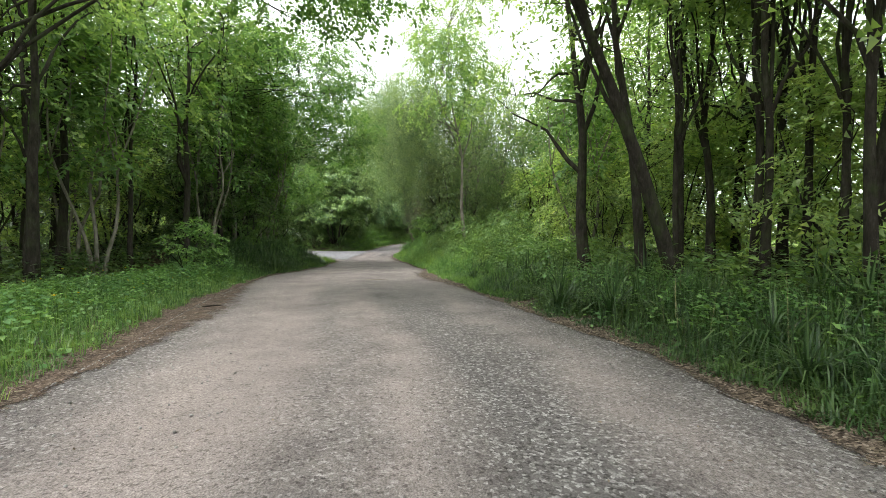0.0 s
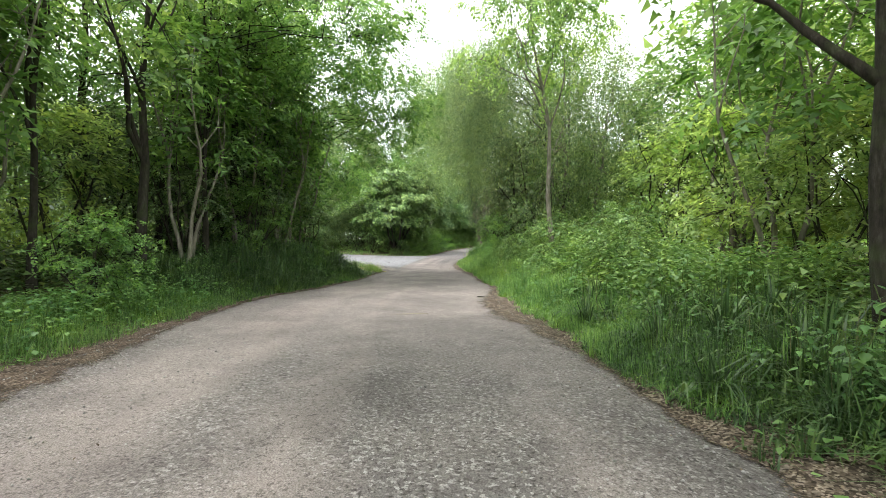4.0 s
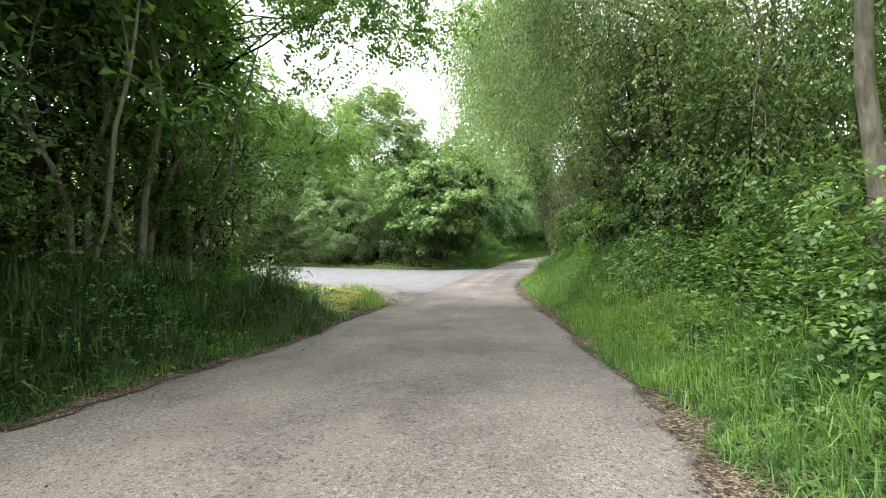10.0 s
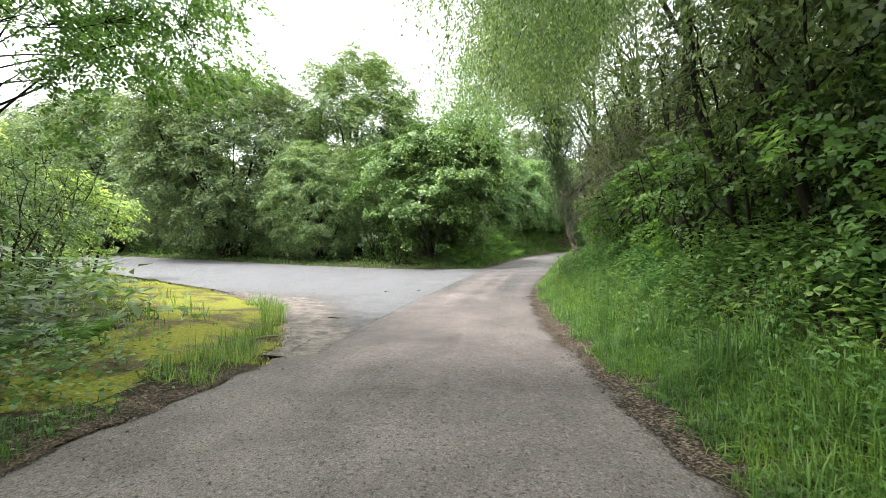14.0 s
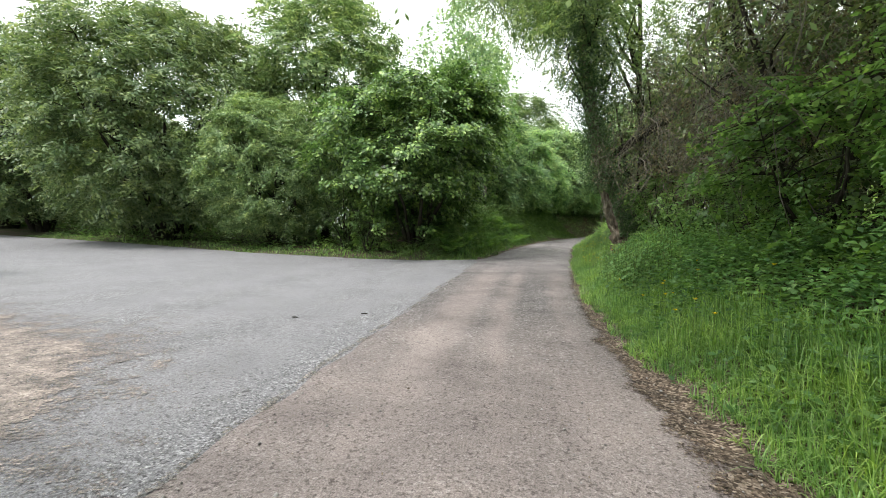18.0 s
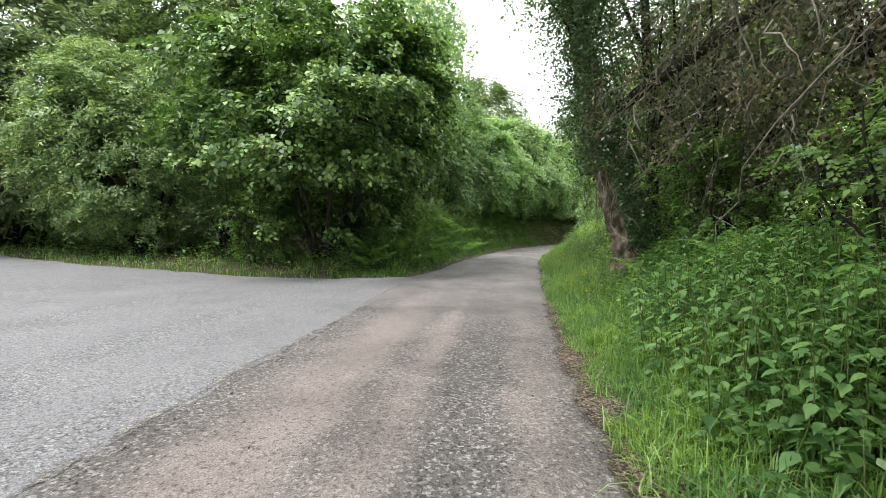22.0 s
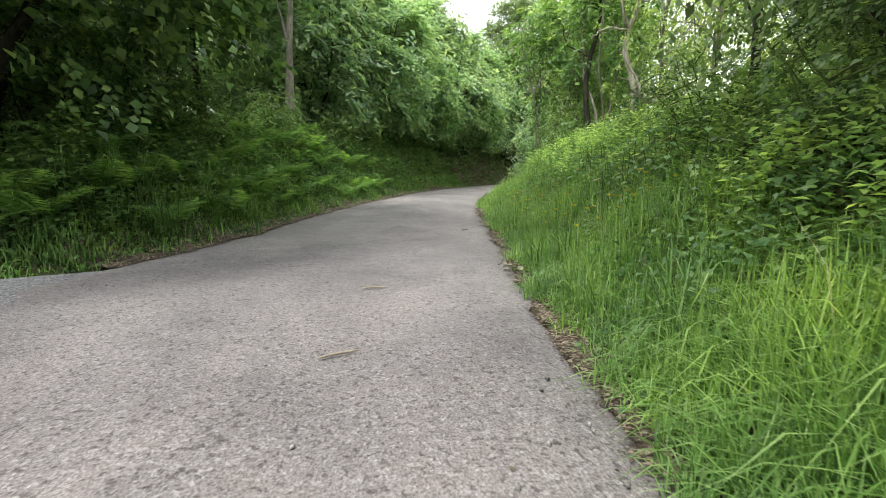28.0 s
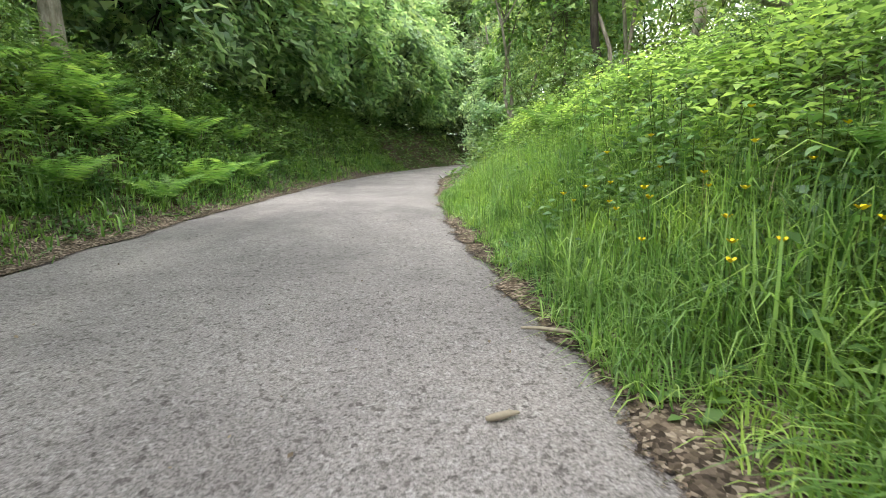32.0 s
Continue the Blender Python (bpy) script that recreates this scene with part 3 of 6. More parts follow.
ly = np.arange(-13, 84, 0.2)
lu = np.linspace(0, 1, 25)
lyy, luu = np.meshgrid(ly, lu, indexing="ij")
ledge, redge = left_edge(lyy), right_edge(lyy)
ledge = np.where((lyy > 27) & (lyy < 47.4), -3.1 + 0.03 * np.sin(lyy * 5), ledge + ragged(ledge, lyy) * 0.4)
redge = redge + ragged(redge, lyy) * 0.4
lx = ledge + (redge - ledge) * luu
def lane_z(y, u):
    sink = 0.03 * np.exp(-(1 - u) / 0.03) + np.where((y > 27) & (y < 47.4), 0, 0.03 * np.exp(-u / 0.03))
    return rise(y) + 0.014 + 0.03 * np.sin(np.pi * u) - sink - 0.02 * np.exp(-((u - 0.3) / 0.07) ** 2) - 0.02 * np.exp(-((u - 0.68) / 0.07) ** 2)


lz = lane_z(lyy, luu)
i, j = np.meshgrid(np.arange(len(ly) - 1), np.arange(24), indexing="ij")
lane_faces = np.stack([i * 25 + j, i * 25 + j + 1, (i + 1) * 25 + j + 1, (i + 1) * 25 + j], -1).reshape(-1, 4)
road_ob = tagged(part_np("road", np.stack([lx, lyy, lz], -1).reshape(-1, 3), lane_faces, M_GRAVEL, smooth=True),
       "pale gravel lane with packed wheel tracks", "road", kind="structure")
across = road_ob.data.attributes.new("across", "FLOAT", "POINT")
across.data.foreach_set("value", luu.astype(np.float32).ravel())
sx = np.linspace(-60, -2.7, 120)
sv = np.linspace(0, 1, 30)
sxx, svv = np.meshgrid(sx, sv, indexing="ij")
near, far = np.interp(sxx, NEAR_X, NEAR_Y), np.interp(sxx, FAR_X, FAR_Y)
near, far = near + ragged(near, sxx) * 0.4, far + ragged(far, sxx * 0.7)
syy = near + (far - near) * svv
i, j = np.meshgrid(np.arange(119), np.arange(29), indexing="ij")
side_faces = np.stack([i * 30 + j, (i + 1) * 30 + j, (i + 1) * 30 + j + 1, i * 30 + j + 1], -1).reshape(-1, 4)
tagged(part_np("road_side", np.stack([sxx, syy, rise(syy) + 0.006 + 0.02 * step((-3.3 - sxx) / 0.6)], -1).reshape(-1, 3), side_faces, M_TARMAC, smooth=True),
       "worn grey tarmac side road with broken edge", "road", kind="structure")


def edge_soil(name, stops):
    """Dark crumbs of earth and leaf chips, thinning out over the gravel."""
    m, n, l, b = material(name, 0.95, 0.1)
    co = n.new("ShaderNodeTexCoord").outputs["Object"]
    vor = n.new("ShaderNodeTexVoronoi")
    vor.inputs["Scale"].default_value = 60
    l.new(co, vor.inputs["Vector"])
    sep = n.new("ShaderNodeSeparateColor")
    l.new(vor.outputs["Color"], sep.inputs[0])
    chips = ramp(n, stops)
    l.new(sep.outputs[0], chips.inputs[0])
    big = ramp(n, [(0.35, (0.6, 0.58, 0.55)), (0.65, (1.25, 1.15, 1.05))])
    l.new(noise_node(n, l, co, 5, 5).outputs[0], big.inputs[0])
    l.new(mix_color(n, l, 1.0, chips.outputs[0], big.outputs[0], "MULTIPLY"), b.inputs["Base Color"])
    bp = n.new("ShaderNodeBump")
    bp.inputs["Strength"].default_value, bp.inputs["Distance"].default_value = 0.9, 0.02
    l.new(mix_color(n, l, 0.5, vor.outputs["Distance"], noise_node(n, l, co, 60, 3).outputs[0]), bp.inputs["Height"])
    l.new(bp.outputs[0], b.inputs["Normal"])
    att = n.new("ShaderNodeAttribute")
    att.attribute_name = "cover"
    loose = mix_color(n, l, 0.6, noise_node(n, l, co, 3.5, 4).outputs[0], noise_node(n, l, co, 38, 3, 0.7).outputs[0])
    gap = n.new("ShaderNodeMath")
    gap.operation = "SUBTRACT"
    l.new(att.outputs["Fac"], gap.inputs[0])
    l.new(loose, gap.inputs[1])
    cut = ramp(n, [(0.0, (0, 0, 0)), (0.08, (1, 1, 1))])
    l.new(gap.outputs[0], cut.inputs[0])
    clear, mixed = n.new("ShaderNodeBsdfTransparent"), n.new("ShaderNodeMixShader")
    l.new(cut.outputs[0], mixed.inputs[0])
    l.new(clear.outputs[0], mixed.inputs[1])
    l.new(b.outputs[0], mixed.inputs[2])
    l.new(mixed.outputs[0], n["Material Output"].inputs[0])
    return m


M_EDGE = edge_soil("edge_soil", [(0.0, (0.032, 0.026, 0.022)), (0.4, (0.09, 0.073, 0.062)), (0.75, (0.18, 0.148, 0.126)), (1.0, (0.35, 0.31, 0.275))])
M_EARTH = edge_soil("trodden_earth", [(0.0, (0.04, 0.031, 0.026)), (0.4, (0.10, 0.078, 0.067)), (0.8, (0.155, 0.124, 0.108)), (1.0, (0.27, 0.235, 0.212))])
M_SEAM = edge_soil("seam_grit", [(0.0, (0.10, 0.10, 0.10)), (0.4, (0.23, 0.225, 0.225)), (0.8, (0.30, 0.29, 0.285)), (1.0, (0.44, 0.43, 0.42))])


def soil_strip(name, label, ys, inner, outer, on_right, mat=M_EDGE):
    n = 11
    yy, uu = np.meshgrid(ys, np.linspace(0, 1, n), indexing="ij")
    wob = 0.04 * np.sin(2.3 * yy) * np.sin(0.9 * yy + 1)
    le, re = left_edge(yy), right_edge(yy)
    le, re = le + ragged(le, yy) * 0.4, re + ragged(re, yy) * 0.4
    edge = re if on_right else le
    sign = 1 if on_right else -1
    off = -(inner(yy) + 0.2 + wob) * (1 - uu) + outer * uu
    xx = edge + sign * off
    u = (xx - le) / (re - le)
    on = np.clip(-off / 0.06, 0, 1)
    z = np.maximum(lane_z(yy, np.clip(u, 0, 1)) + 0.008 - 0.04 * np.clip(off / 0.2, 0, 1), ground_z(xx, yy) + 0.02 - 0.05 * on)
    i, j = np.meshgrid(np.arange(len(ys) - 1), np.arange(n - 1), indexing="ij")
    q = np.stack([i * n + j, i * n + j + 1, (i + 1) * n + j + 1, (i + 1) * n + j], -1).reshape(-1, 4)
    ob = part_np(name, np.stack([xx, yy, z], -1).reshape(-1, 3), q, mat, smooth=True)
    cover = ob.data.attributes.new("cover", "FLOAT", "POINT")
    cover.data.foreach_set("value", (0.22 + 0.6 * np.clip((off + inner(yy) + 0.2) / (inner(yy) * 0.8 + 0.3), 0, 1)).astype(np.float32).ravel())
    tagged(ob, label, "soil", kind="structure")


soil_strip("trim_soil_east", "dark crumbly soil and litter along the grass edge", np.arange(-1, 62, 0.12), lambda y: 0.12 - 0.12 * step((y - 42) / 5) + 0.75 * np.exp(-((y - 14.5) / 3.0) ** 2) + 0.36 * np.exp(-((y - 30.5) / 4.2) ** 2) + 0.05 * np.sin(0.5 * y), 0.6, True)
soil_strip("trim_soil_west", "dark crumbly soil and litter along the grass edge", np.arange(-1, 26.5, 0.12), lambda y: 0.10 + 1.15 * np.exp(-((y - 8.0) / 3.2) ** 2) + 0.05 * np.sin(0.7 * y), 0.6, False, M_EARTH)
soil_strip("trim_soil_bank", "dark crumbly soil below the ferny bank", np.arange(48.5, 66, 0.12), lambda y: 0.10 + 0.05 * np.sin(0.7 * y), 0.6, False)

seam_y = np.arange(28.0, 46.8, 0.15)
syy2, suu2 = np.meshgrid(seam_y, np.linspace(0, 1, 7), indexing="ij")
sxx2 = -3.40 + 0.03 * np.sin(syy2 * 1.1) + 0.02 * np.sin(syy2 * 4) + suu2 * 0.5
szz2 = np.maximum(rise(syy2) + 0.006 + 0.02 * step((-3.3 - sxx2) / 0.6), np.where(sxx2 > -3.13, lane_z(syy2, np.clip((sxx2 + 3.1) / (right_edge(syy2) + 3.1), 0, 1)), -9)) + 0.006
i, j = np.meshgrid(np.arange(len(seam_y) - 1), np.arange(6), indexing="ij")
seam_ob = part_np("trim_seam", np.stack([sxx2, syy2, szz2], -1).reshape(-1, 3), np.stack([i * 7 + j, i * 7 + j + 1, (i + 1) * 7 + j + 1, (i + 1) * 7 + j], -1).reshape(-1, 4), M_SEAM, smooth=True)
seam_cover = seam_ob.data.attributes.new("cover", "FLOAT", "POINT")
seam_cover.data.foreach_set("value", (0.25 + 0.33 * np.exp(-((suu2 - 0.55) / 0.16) ** 2)).astype(np.float32).ravel())
tagged(seam_ob, "crumbling gritty seam between tarmac and gravel", "road edge", kind="structure")

M_APRON = edge_soil("apron_grit", [(0.0, (0.225, 0.208, 0.206)), (0.4, (0.285, 0.262, 0.260)), (0.8, (0.34, 0.313, 0.310)), (1.0, (0.44, 0.41, 0.40))])
ax, ay = np.meshgrid(np.linspace(-11.0, -2.7, 48), np.linspace(26.9, 41.0, 90))
az = np.maximum(rise(ay) + 0.006 + 0.02 * step((-3.3 - ax) / 0.6), np.where(ax > -3.13, lane_z(ay, np.clip((ax + 3.1) / (right_edge(ay) + 3.1), 0, 1)), -9)) + 0.009
az = np.where(outside(ax, ay) > 0.15, ground_z(ax, ay) - 0.06, az)
i, j = np.meshgrid(np.arange(89), np.arange(47), indexing="ij")
apron = part_np("trim_apron", np.stack([ax, ay, az], -1).reshape(-1, 3), np.stack([i * 48 + j, i * 48 + j + 1, (i + 1) * 48 + j + 1, (i + 1) * 48 + j], -1).reshape(-1, 4), M_APRON, smooth=True)
apron_cover = apron.data.attributes.new("cover", "FLOAT", "POINT")
away = np.maximum((ay - np.interp(ax, NEAR_X, NEAR_Y)) * 0.8, 0)
apron_cover.data.foreach_set("value", (0.14 + 0.26 * np.exp(-(away / 1.2) ** 2) + 0.38 * np.exp(-(away / 5.5) ** 2 - (np.minimum(ax + 4, 0) / 4.5) ** 2) - 0.6 * (1 - step((-2.72 - ax) / 0.4))).astype(np.float32).ravel())
tagged(apron, "pinkish loose grit spread over the junction corner", "gravel", kind="structure")

# ---------------------------------------------------------------- trees along the way
woodland = make_tree("woodland_tree", "tall slim woodland tree with dark bark and open crown", 3, 11, 3.2, 2.3, 0.13, 0.13, 90, 50, M_LEAF_MID, M_BARK,
                     limbs=9, clump_r=0.75, group="woodland trees", shell=0.35, up=0.5, lobed=18, lobe_r=0.85)
place(woodland, [(-7.2, 60.6, 60, 1.05), (-9.4, 57.8, 150, 1.0), (-6.4, 65.0, 240, 1.1), (-10.8, 61.4, 330, 1.2), (-8.4, 24.2, 30, 1.0), (-10.0, 24.6, 130, 1.05), (-8.8, 19.6, 300, 1.05), (-7.0, 20.4, 15, 0.85), (-7.8, 22.6, 160, 0.95), (-9.8, 22.0, 75, 1.1), (-12, 18.5, 130, 1.15), (-6.4, 19.0, 45, 1.0), (-6.9, 21.6, 265, 1.0), (-10.4, 18.0, 335, 1.15)])
airy = make_tree("woodland_tree", "tall slim tree with dark trunk and light airy crown", 44, 11, 3.0, 2.3, 0.12, 0.13, 75, 36, M_LEAF_SUNLIT, M_BARK,
                 limbs=12, clump_r=0.75, group="woodland trees", shell=0.3, up=0.5, lobed=16, lobe_r=0.85)
place(airy, [(-7.1, 9.7, 10, 0.95), (-8.4, 12.4, 80, 1.0), (-9.6, 8.2, 200, 1.0), (-10.5, 15.2, 30, 1.05), (-6.7, 15.4, 140, 1.0), (-11.5, 11.5, 250, 1.1), (-8.6, 4.2, 120, 1.0), (-11, 1.5, 10, 1.1), (-8.2, 6.0, 300, 0.9)])
sunlit = make_tree("sunlit_tree", "slim tree with thin crown lightened as if sunlit", 4, 11, 2.6, 2.2, 0.10, 0.13, 75, 38, M_LEAF_SUNLIT, M_BARK,
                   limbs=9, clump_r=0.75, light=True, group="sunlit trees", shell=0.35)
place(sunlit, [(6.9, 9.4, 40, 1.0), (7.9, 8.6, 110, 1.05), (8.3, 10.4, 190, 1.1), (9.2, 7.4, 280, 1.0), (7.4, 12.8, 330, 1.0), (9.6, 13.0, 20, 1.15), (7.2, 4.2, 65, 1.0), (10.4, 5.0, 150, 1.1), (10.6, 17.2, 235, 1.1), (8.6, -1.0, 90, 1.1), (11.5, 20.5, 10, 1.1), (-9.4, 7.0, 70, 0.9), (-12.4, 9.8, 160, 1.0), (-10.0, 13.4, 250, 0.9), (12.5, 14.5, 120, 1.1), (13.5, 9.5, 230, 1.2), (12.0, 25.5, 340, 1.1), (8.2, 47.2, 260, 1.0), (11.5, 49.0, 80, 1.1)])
pale = make_tree("pale_tree", "slim tree with pale yellow-green crown", 6, 10, 1.6, 2.2, 0.07, 0.12, 100, 52, M_LEAF_PALE, M_BARK_PALE,
                 limbs=10, clump_r=0.7, light=True, group="pale trees on the bank", shell=0.3)
place(pale, [(6.9, 50.2, 10, 0.85), (7.0, 54.4, 100, 0.9), (5.9, 47.0, 190, 0.8), (7.4, 57.4, 30, 0.95), (8.8, 52.4, 140, 1.0), (7.4, 63.5, 300, 0.9), (10.5, 59.5, 15, 1.1), (6.4, 61.5, 200, 0.8), (9.4, 67.0, 80, 1.0), (9.6, 71.0, 170, 0.9), (8.4, 25.6, 250, 1.0), (11.0, 22.4, 340, 1.1), (9.0, 17.4, 20, 0.9), (13.0, 64.0, 120, 1.2), (12.5, 56.0, 60, 1.1)])

slim = make_tree("young_tree", "slender young tree with pale leaning stems", 5, 7.5, 2.2, 1.6, 0.06, 0.16, 60, 42, M_LEAF_MID, M_BARK_PALE,
                 stems=3, stem_spread=0.5, limbs=7, clump_r=0.6, light=True, group="young trees", shell=0.3)
place(slim, [(-6.3, 18.8, 30, 0.95), (-5.8, 20.6, 110, 0.9), (-6.4, 16.6, 190, 0.95), (-5.9, 22.8, 270, 0.9), (-7.7, 12.7, 0, 1.0), (-7.2, 18.1, 70, 1.05), (-6.0, 21.7, 200, 1.1), (-9.4, 10.6, 130, 0.9), (-6.6, 24.8, 20, 0.9), (8.4, 25.4, 50, 1.3), (9.6, 21.5, 180, 1.2),
             (6.2, 14.6, 300, 1.1), (7.6, 18.6, 110, 1.2), (-9.2, 14.0, 240, 1.0), (6.2, 58.8, 0, 1.0), (5.2, 62.0, 90, 1.0)])

alder = make_tree("leaning_alder", "dark alder trunk leaning steeply over the lane", 8, 11.0, 5.6, 3.0, 0.125, 0.13, 95, 44, M_LEAF_SUNLIT, M_BARK,
                  lean=(-4.4, -1.2), limbs=9, clump_r=0.8, group="alders by the lane", shell=0.35, top=0.8)
place(alder, [(5.0, 7.5, 0, 1.0)])
straight = make_tree("alder", "dark upright alder beside the verge", 10, 11.5, 4.6, 2.6, 0.10, 0.13, 75, 30, M_LEAF_SUNLIT, M_BARK,
                     lean=(-0.7, 0.2), limbs=10, clump_r=0.8, group="alders by the lane", shell=0.3)
place(straight, [(4.55, 7.95, 0, 1.0), (7.2, 6.2, 80, 1.1), (6.1, 4.6, 150, 0.95), (5.9, 1.4, 30, 1.0), (8.0, 3.0, 110, 1.05)])
fork = make_tree("forked_alder", "dark alder with thin spreading limbs above the verge", 9, 10.5, 3.6, 2.7, 0.14, 0.13, 80, 44, M_LEAF_SUNLIT, M_BARK,
                 stems=1, lean=(-0.6, 0.3), limbs=13, clump_r=0.75, light=True, group="alders by the lane", shell=0.35)
place(fork, [(4.45, 10.2, 0, 1.0)])

pole = make_tree("pole_tree", "tall thin dark trunk with high open crown", 11, 11.5, 5.6, 1.9, 0.075, 0.13, 46, 36, M_LEAF_SUNLIT, M_BARK,
                 limbs=9, clump_r=0.7, light=True, group="thin trunks in the wood", shell=0.3)
place(pole, [(6.1, 7.0, 0, 1.0), (6.6, 7.8, 40, 1.1), (6.9, 6.4, 80, 0.95), (7.3, 7.4, 120, 1.05), (6.5, 5.6, 160, 1.1), (7.6, 5.4, 200, 1.0), (8.4, 7.0, 240, 1.15), (5.7, 8.8, 280, 0.9), (6.3, 9.6, 320, 1.0), (7.0, 3.8, 20, 1.0), (8.6, 5.0, 60, 1.1), (7.9, 9.2, 100, 1.0),
             (-8.0, 10.8, 140, 0.9), (-7.4, 13.6, 180, 0.95), (-8.9, 11.2, 220, 1.0), (-6.3, 17.2, 260, 1.0), (-9.9, 12.4, 300, 1.0), (-6.2, 20.4, 340, 0.9), (-6.5, 23.0, 30, 1.0)])

overhang = make_tree("overhanging_tree", "tree with leafy boughs hanging over the lane", 12, 10, 4.9, 3.6, 0.095, 0.115, 230, 56, M_LEAF_MID, M_BARK,
                     limbs=12, clump_r=0.55, crown_shift=(5.0, -0.2), group="overhanging trees", shell=0.3, lobed=44, lobe_r=0.85)
place(overhang, [(-7.0, 8.2, 0, 1.0), (-8.3, 18.2, 8, 0.95), (5.9, 2.6, 175, 0.95), (-6.7, 22.8, 0, 0.78), (-8.6, 26.6, 5, 0.6), (-6.8, -2.4, -10, 1.0)])
thicket = make_tree("thicket_shrub", "dense shrub with leaves darkened as in woodland shade", 13, 4.6, 0.2, 2.0, 0.05, 0.085, 95, 56, M_LEAF_SHADED, M_BARK,
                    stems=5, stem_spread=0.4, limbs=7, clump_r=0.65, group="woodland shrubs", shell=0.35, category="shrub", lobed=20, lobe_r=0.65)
# those near (-6, 51) are added only to darken the hazel's underside
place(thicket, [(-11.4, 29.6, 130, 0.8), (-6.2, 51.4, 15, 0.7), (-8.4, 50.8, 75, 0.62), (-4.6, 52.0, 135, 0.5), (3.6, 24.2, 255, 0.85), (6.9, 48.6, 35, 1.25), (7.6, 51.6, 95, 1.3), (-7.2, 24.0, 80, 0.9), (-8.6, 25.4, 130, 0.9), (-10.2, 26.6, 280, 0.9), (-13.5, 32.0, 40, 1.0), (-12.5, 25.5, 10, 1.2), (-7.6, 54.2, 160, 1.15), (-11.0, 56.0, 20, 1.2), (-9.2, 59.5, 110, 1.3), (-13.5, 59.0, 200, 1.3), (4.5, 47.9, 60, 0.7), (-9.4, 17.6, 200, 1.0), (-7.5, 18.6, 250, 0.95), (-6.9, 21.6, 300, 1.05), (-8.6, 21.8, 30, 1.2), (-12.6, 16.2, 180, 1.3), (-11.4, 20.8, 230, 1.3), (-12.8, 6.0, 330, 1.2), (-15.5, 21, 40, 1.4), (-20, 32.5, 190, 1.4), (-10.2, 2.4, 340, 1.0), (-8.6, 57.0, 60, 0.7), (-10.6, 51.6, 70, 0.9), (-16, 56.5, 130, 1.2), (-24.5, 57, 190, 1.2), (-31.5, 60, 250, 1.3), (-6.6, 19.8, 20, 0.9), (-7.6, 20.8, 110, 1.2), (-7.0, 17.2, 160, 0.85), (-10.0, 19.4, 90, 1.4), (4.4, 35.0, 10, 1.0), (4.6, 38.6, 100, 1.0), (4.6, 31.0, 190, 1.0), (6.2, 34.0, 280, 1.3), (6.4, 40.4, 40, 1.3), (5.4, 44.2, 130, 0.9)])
# the pale leaf colour stands in for sun on these shrubs
bright = make_tree("sunlit_shrub", "leafy shrub at the wood edge, lightened as if sunlit", 16, 5.0, 0.2, 2.1, 0.05, 0.13, 100, 50, M_LEAF_PALE, M_BARK,
                   stems=5, stem_spread=0.4, limbs=7, clump_r=0.45, light=True, group="wood edge shrubs", shell=0.35, category="shrub", lobed=18, lobe_r=0.7)
place(bright, [(-16.5, 31.0, 310, 1.2), (-17, 36.5, 70, 0.9), (-11.2, 13.6, 20, 1.0), (-12.4, 8.0, 150, 1.0), (-9.2, 15.8, 300, 0.9), (-14, 10.5, 10, 1.3), (7.6, 7.0, 15, 0.8), (9.0, 9.6, 65, 1.0), (7.2, 11.2, 115, 0.8), (8.8, 12.6, 165, 1.1), (6.6, 14.0, 215, 0.8), (9.8, 15.6, 265, 1.2), (7.2, 17.0, 315, 0.9), (11.5, 11.0, 5, 1.4), (12.2, 6.2, 55, 1.3), (7.0, 20.6, 105, 1.0), (9.6, 19.6, 155, 1.2), (7.8, 23.8, 205, 1.1), (10.4, 24.4, 255, 1.4), (7.6, 28.6, 305, 1.2), (8.4, 33.4, 40, 1.3), (8.6, 38.4, 90, 1.3), (8.0, 43.0, 140, 1.2), (11.5, 2.0, 240, 1.3), (8.8, 3.2, 290, 0.9), (9.8, 48.0, 240, 1.3), (11.0, 54.5, 300, 1.3), (10.0, 63.0, 15, 1.2)])

willow = make_tree("silver_willow", "pale slender willow with fine drooping twigs", 14, 11.0, 0.8, 2.6, 0.085, 0.10, 330, 78, M_LEAF_WILLOW, M_BARK_PALE,
                   stems=1, lean=(-0.9, -0.4), limbs=14, clump_r=0.6, hang=1.5, droop=1.1, aspect=0.45, group="willows", shell=0.25, up=0.3)
birch = make_tree("roadside_tree", "slim tree with bare pale trunk and light green crown", 19, 12.5, 3.6, 2.3, 0.08, 0.11, 300, 50, M_LEAF_SUNLIT, M_BARK_PALE,
                  lean=(-0.9, -0.3), limbs=9, clump_r=0.5, group="", shell=0.25, droop=0.6, lobed=40, lobe_r=0.7)
place(birch, [(3.05, 19.7, 0, 1.0)])
place(willow, [(4.3, 25.0, 70, 0.95), (5.2, 24.0, 150, 0.95), (3.5, 28.2, 200, 0.85), (5.4, 28.2, 20, 1.0), (4.6, 47.0, 250, 1.0)])
far_willow = make_tree("pale_willow", "tall pale willow with fine hanging twigs", 18, 11.0, 1.0, 2.7, 0.085, 0.15, 280, 72, M_LEAF_SILVER, M_BARK_PALE,
                       lean=(-0.6, -0.4), limbs=14, clump_r=0.6, hang=1.4, droop=0.8, group="willows", shell=0.3, light=True)
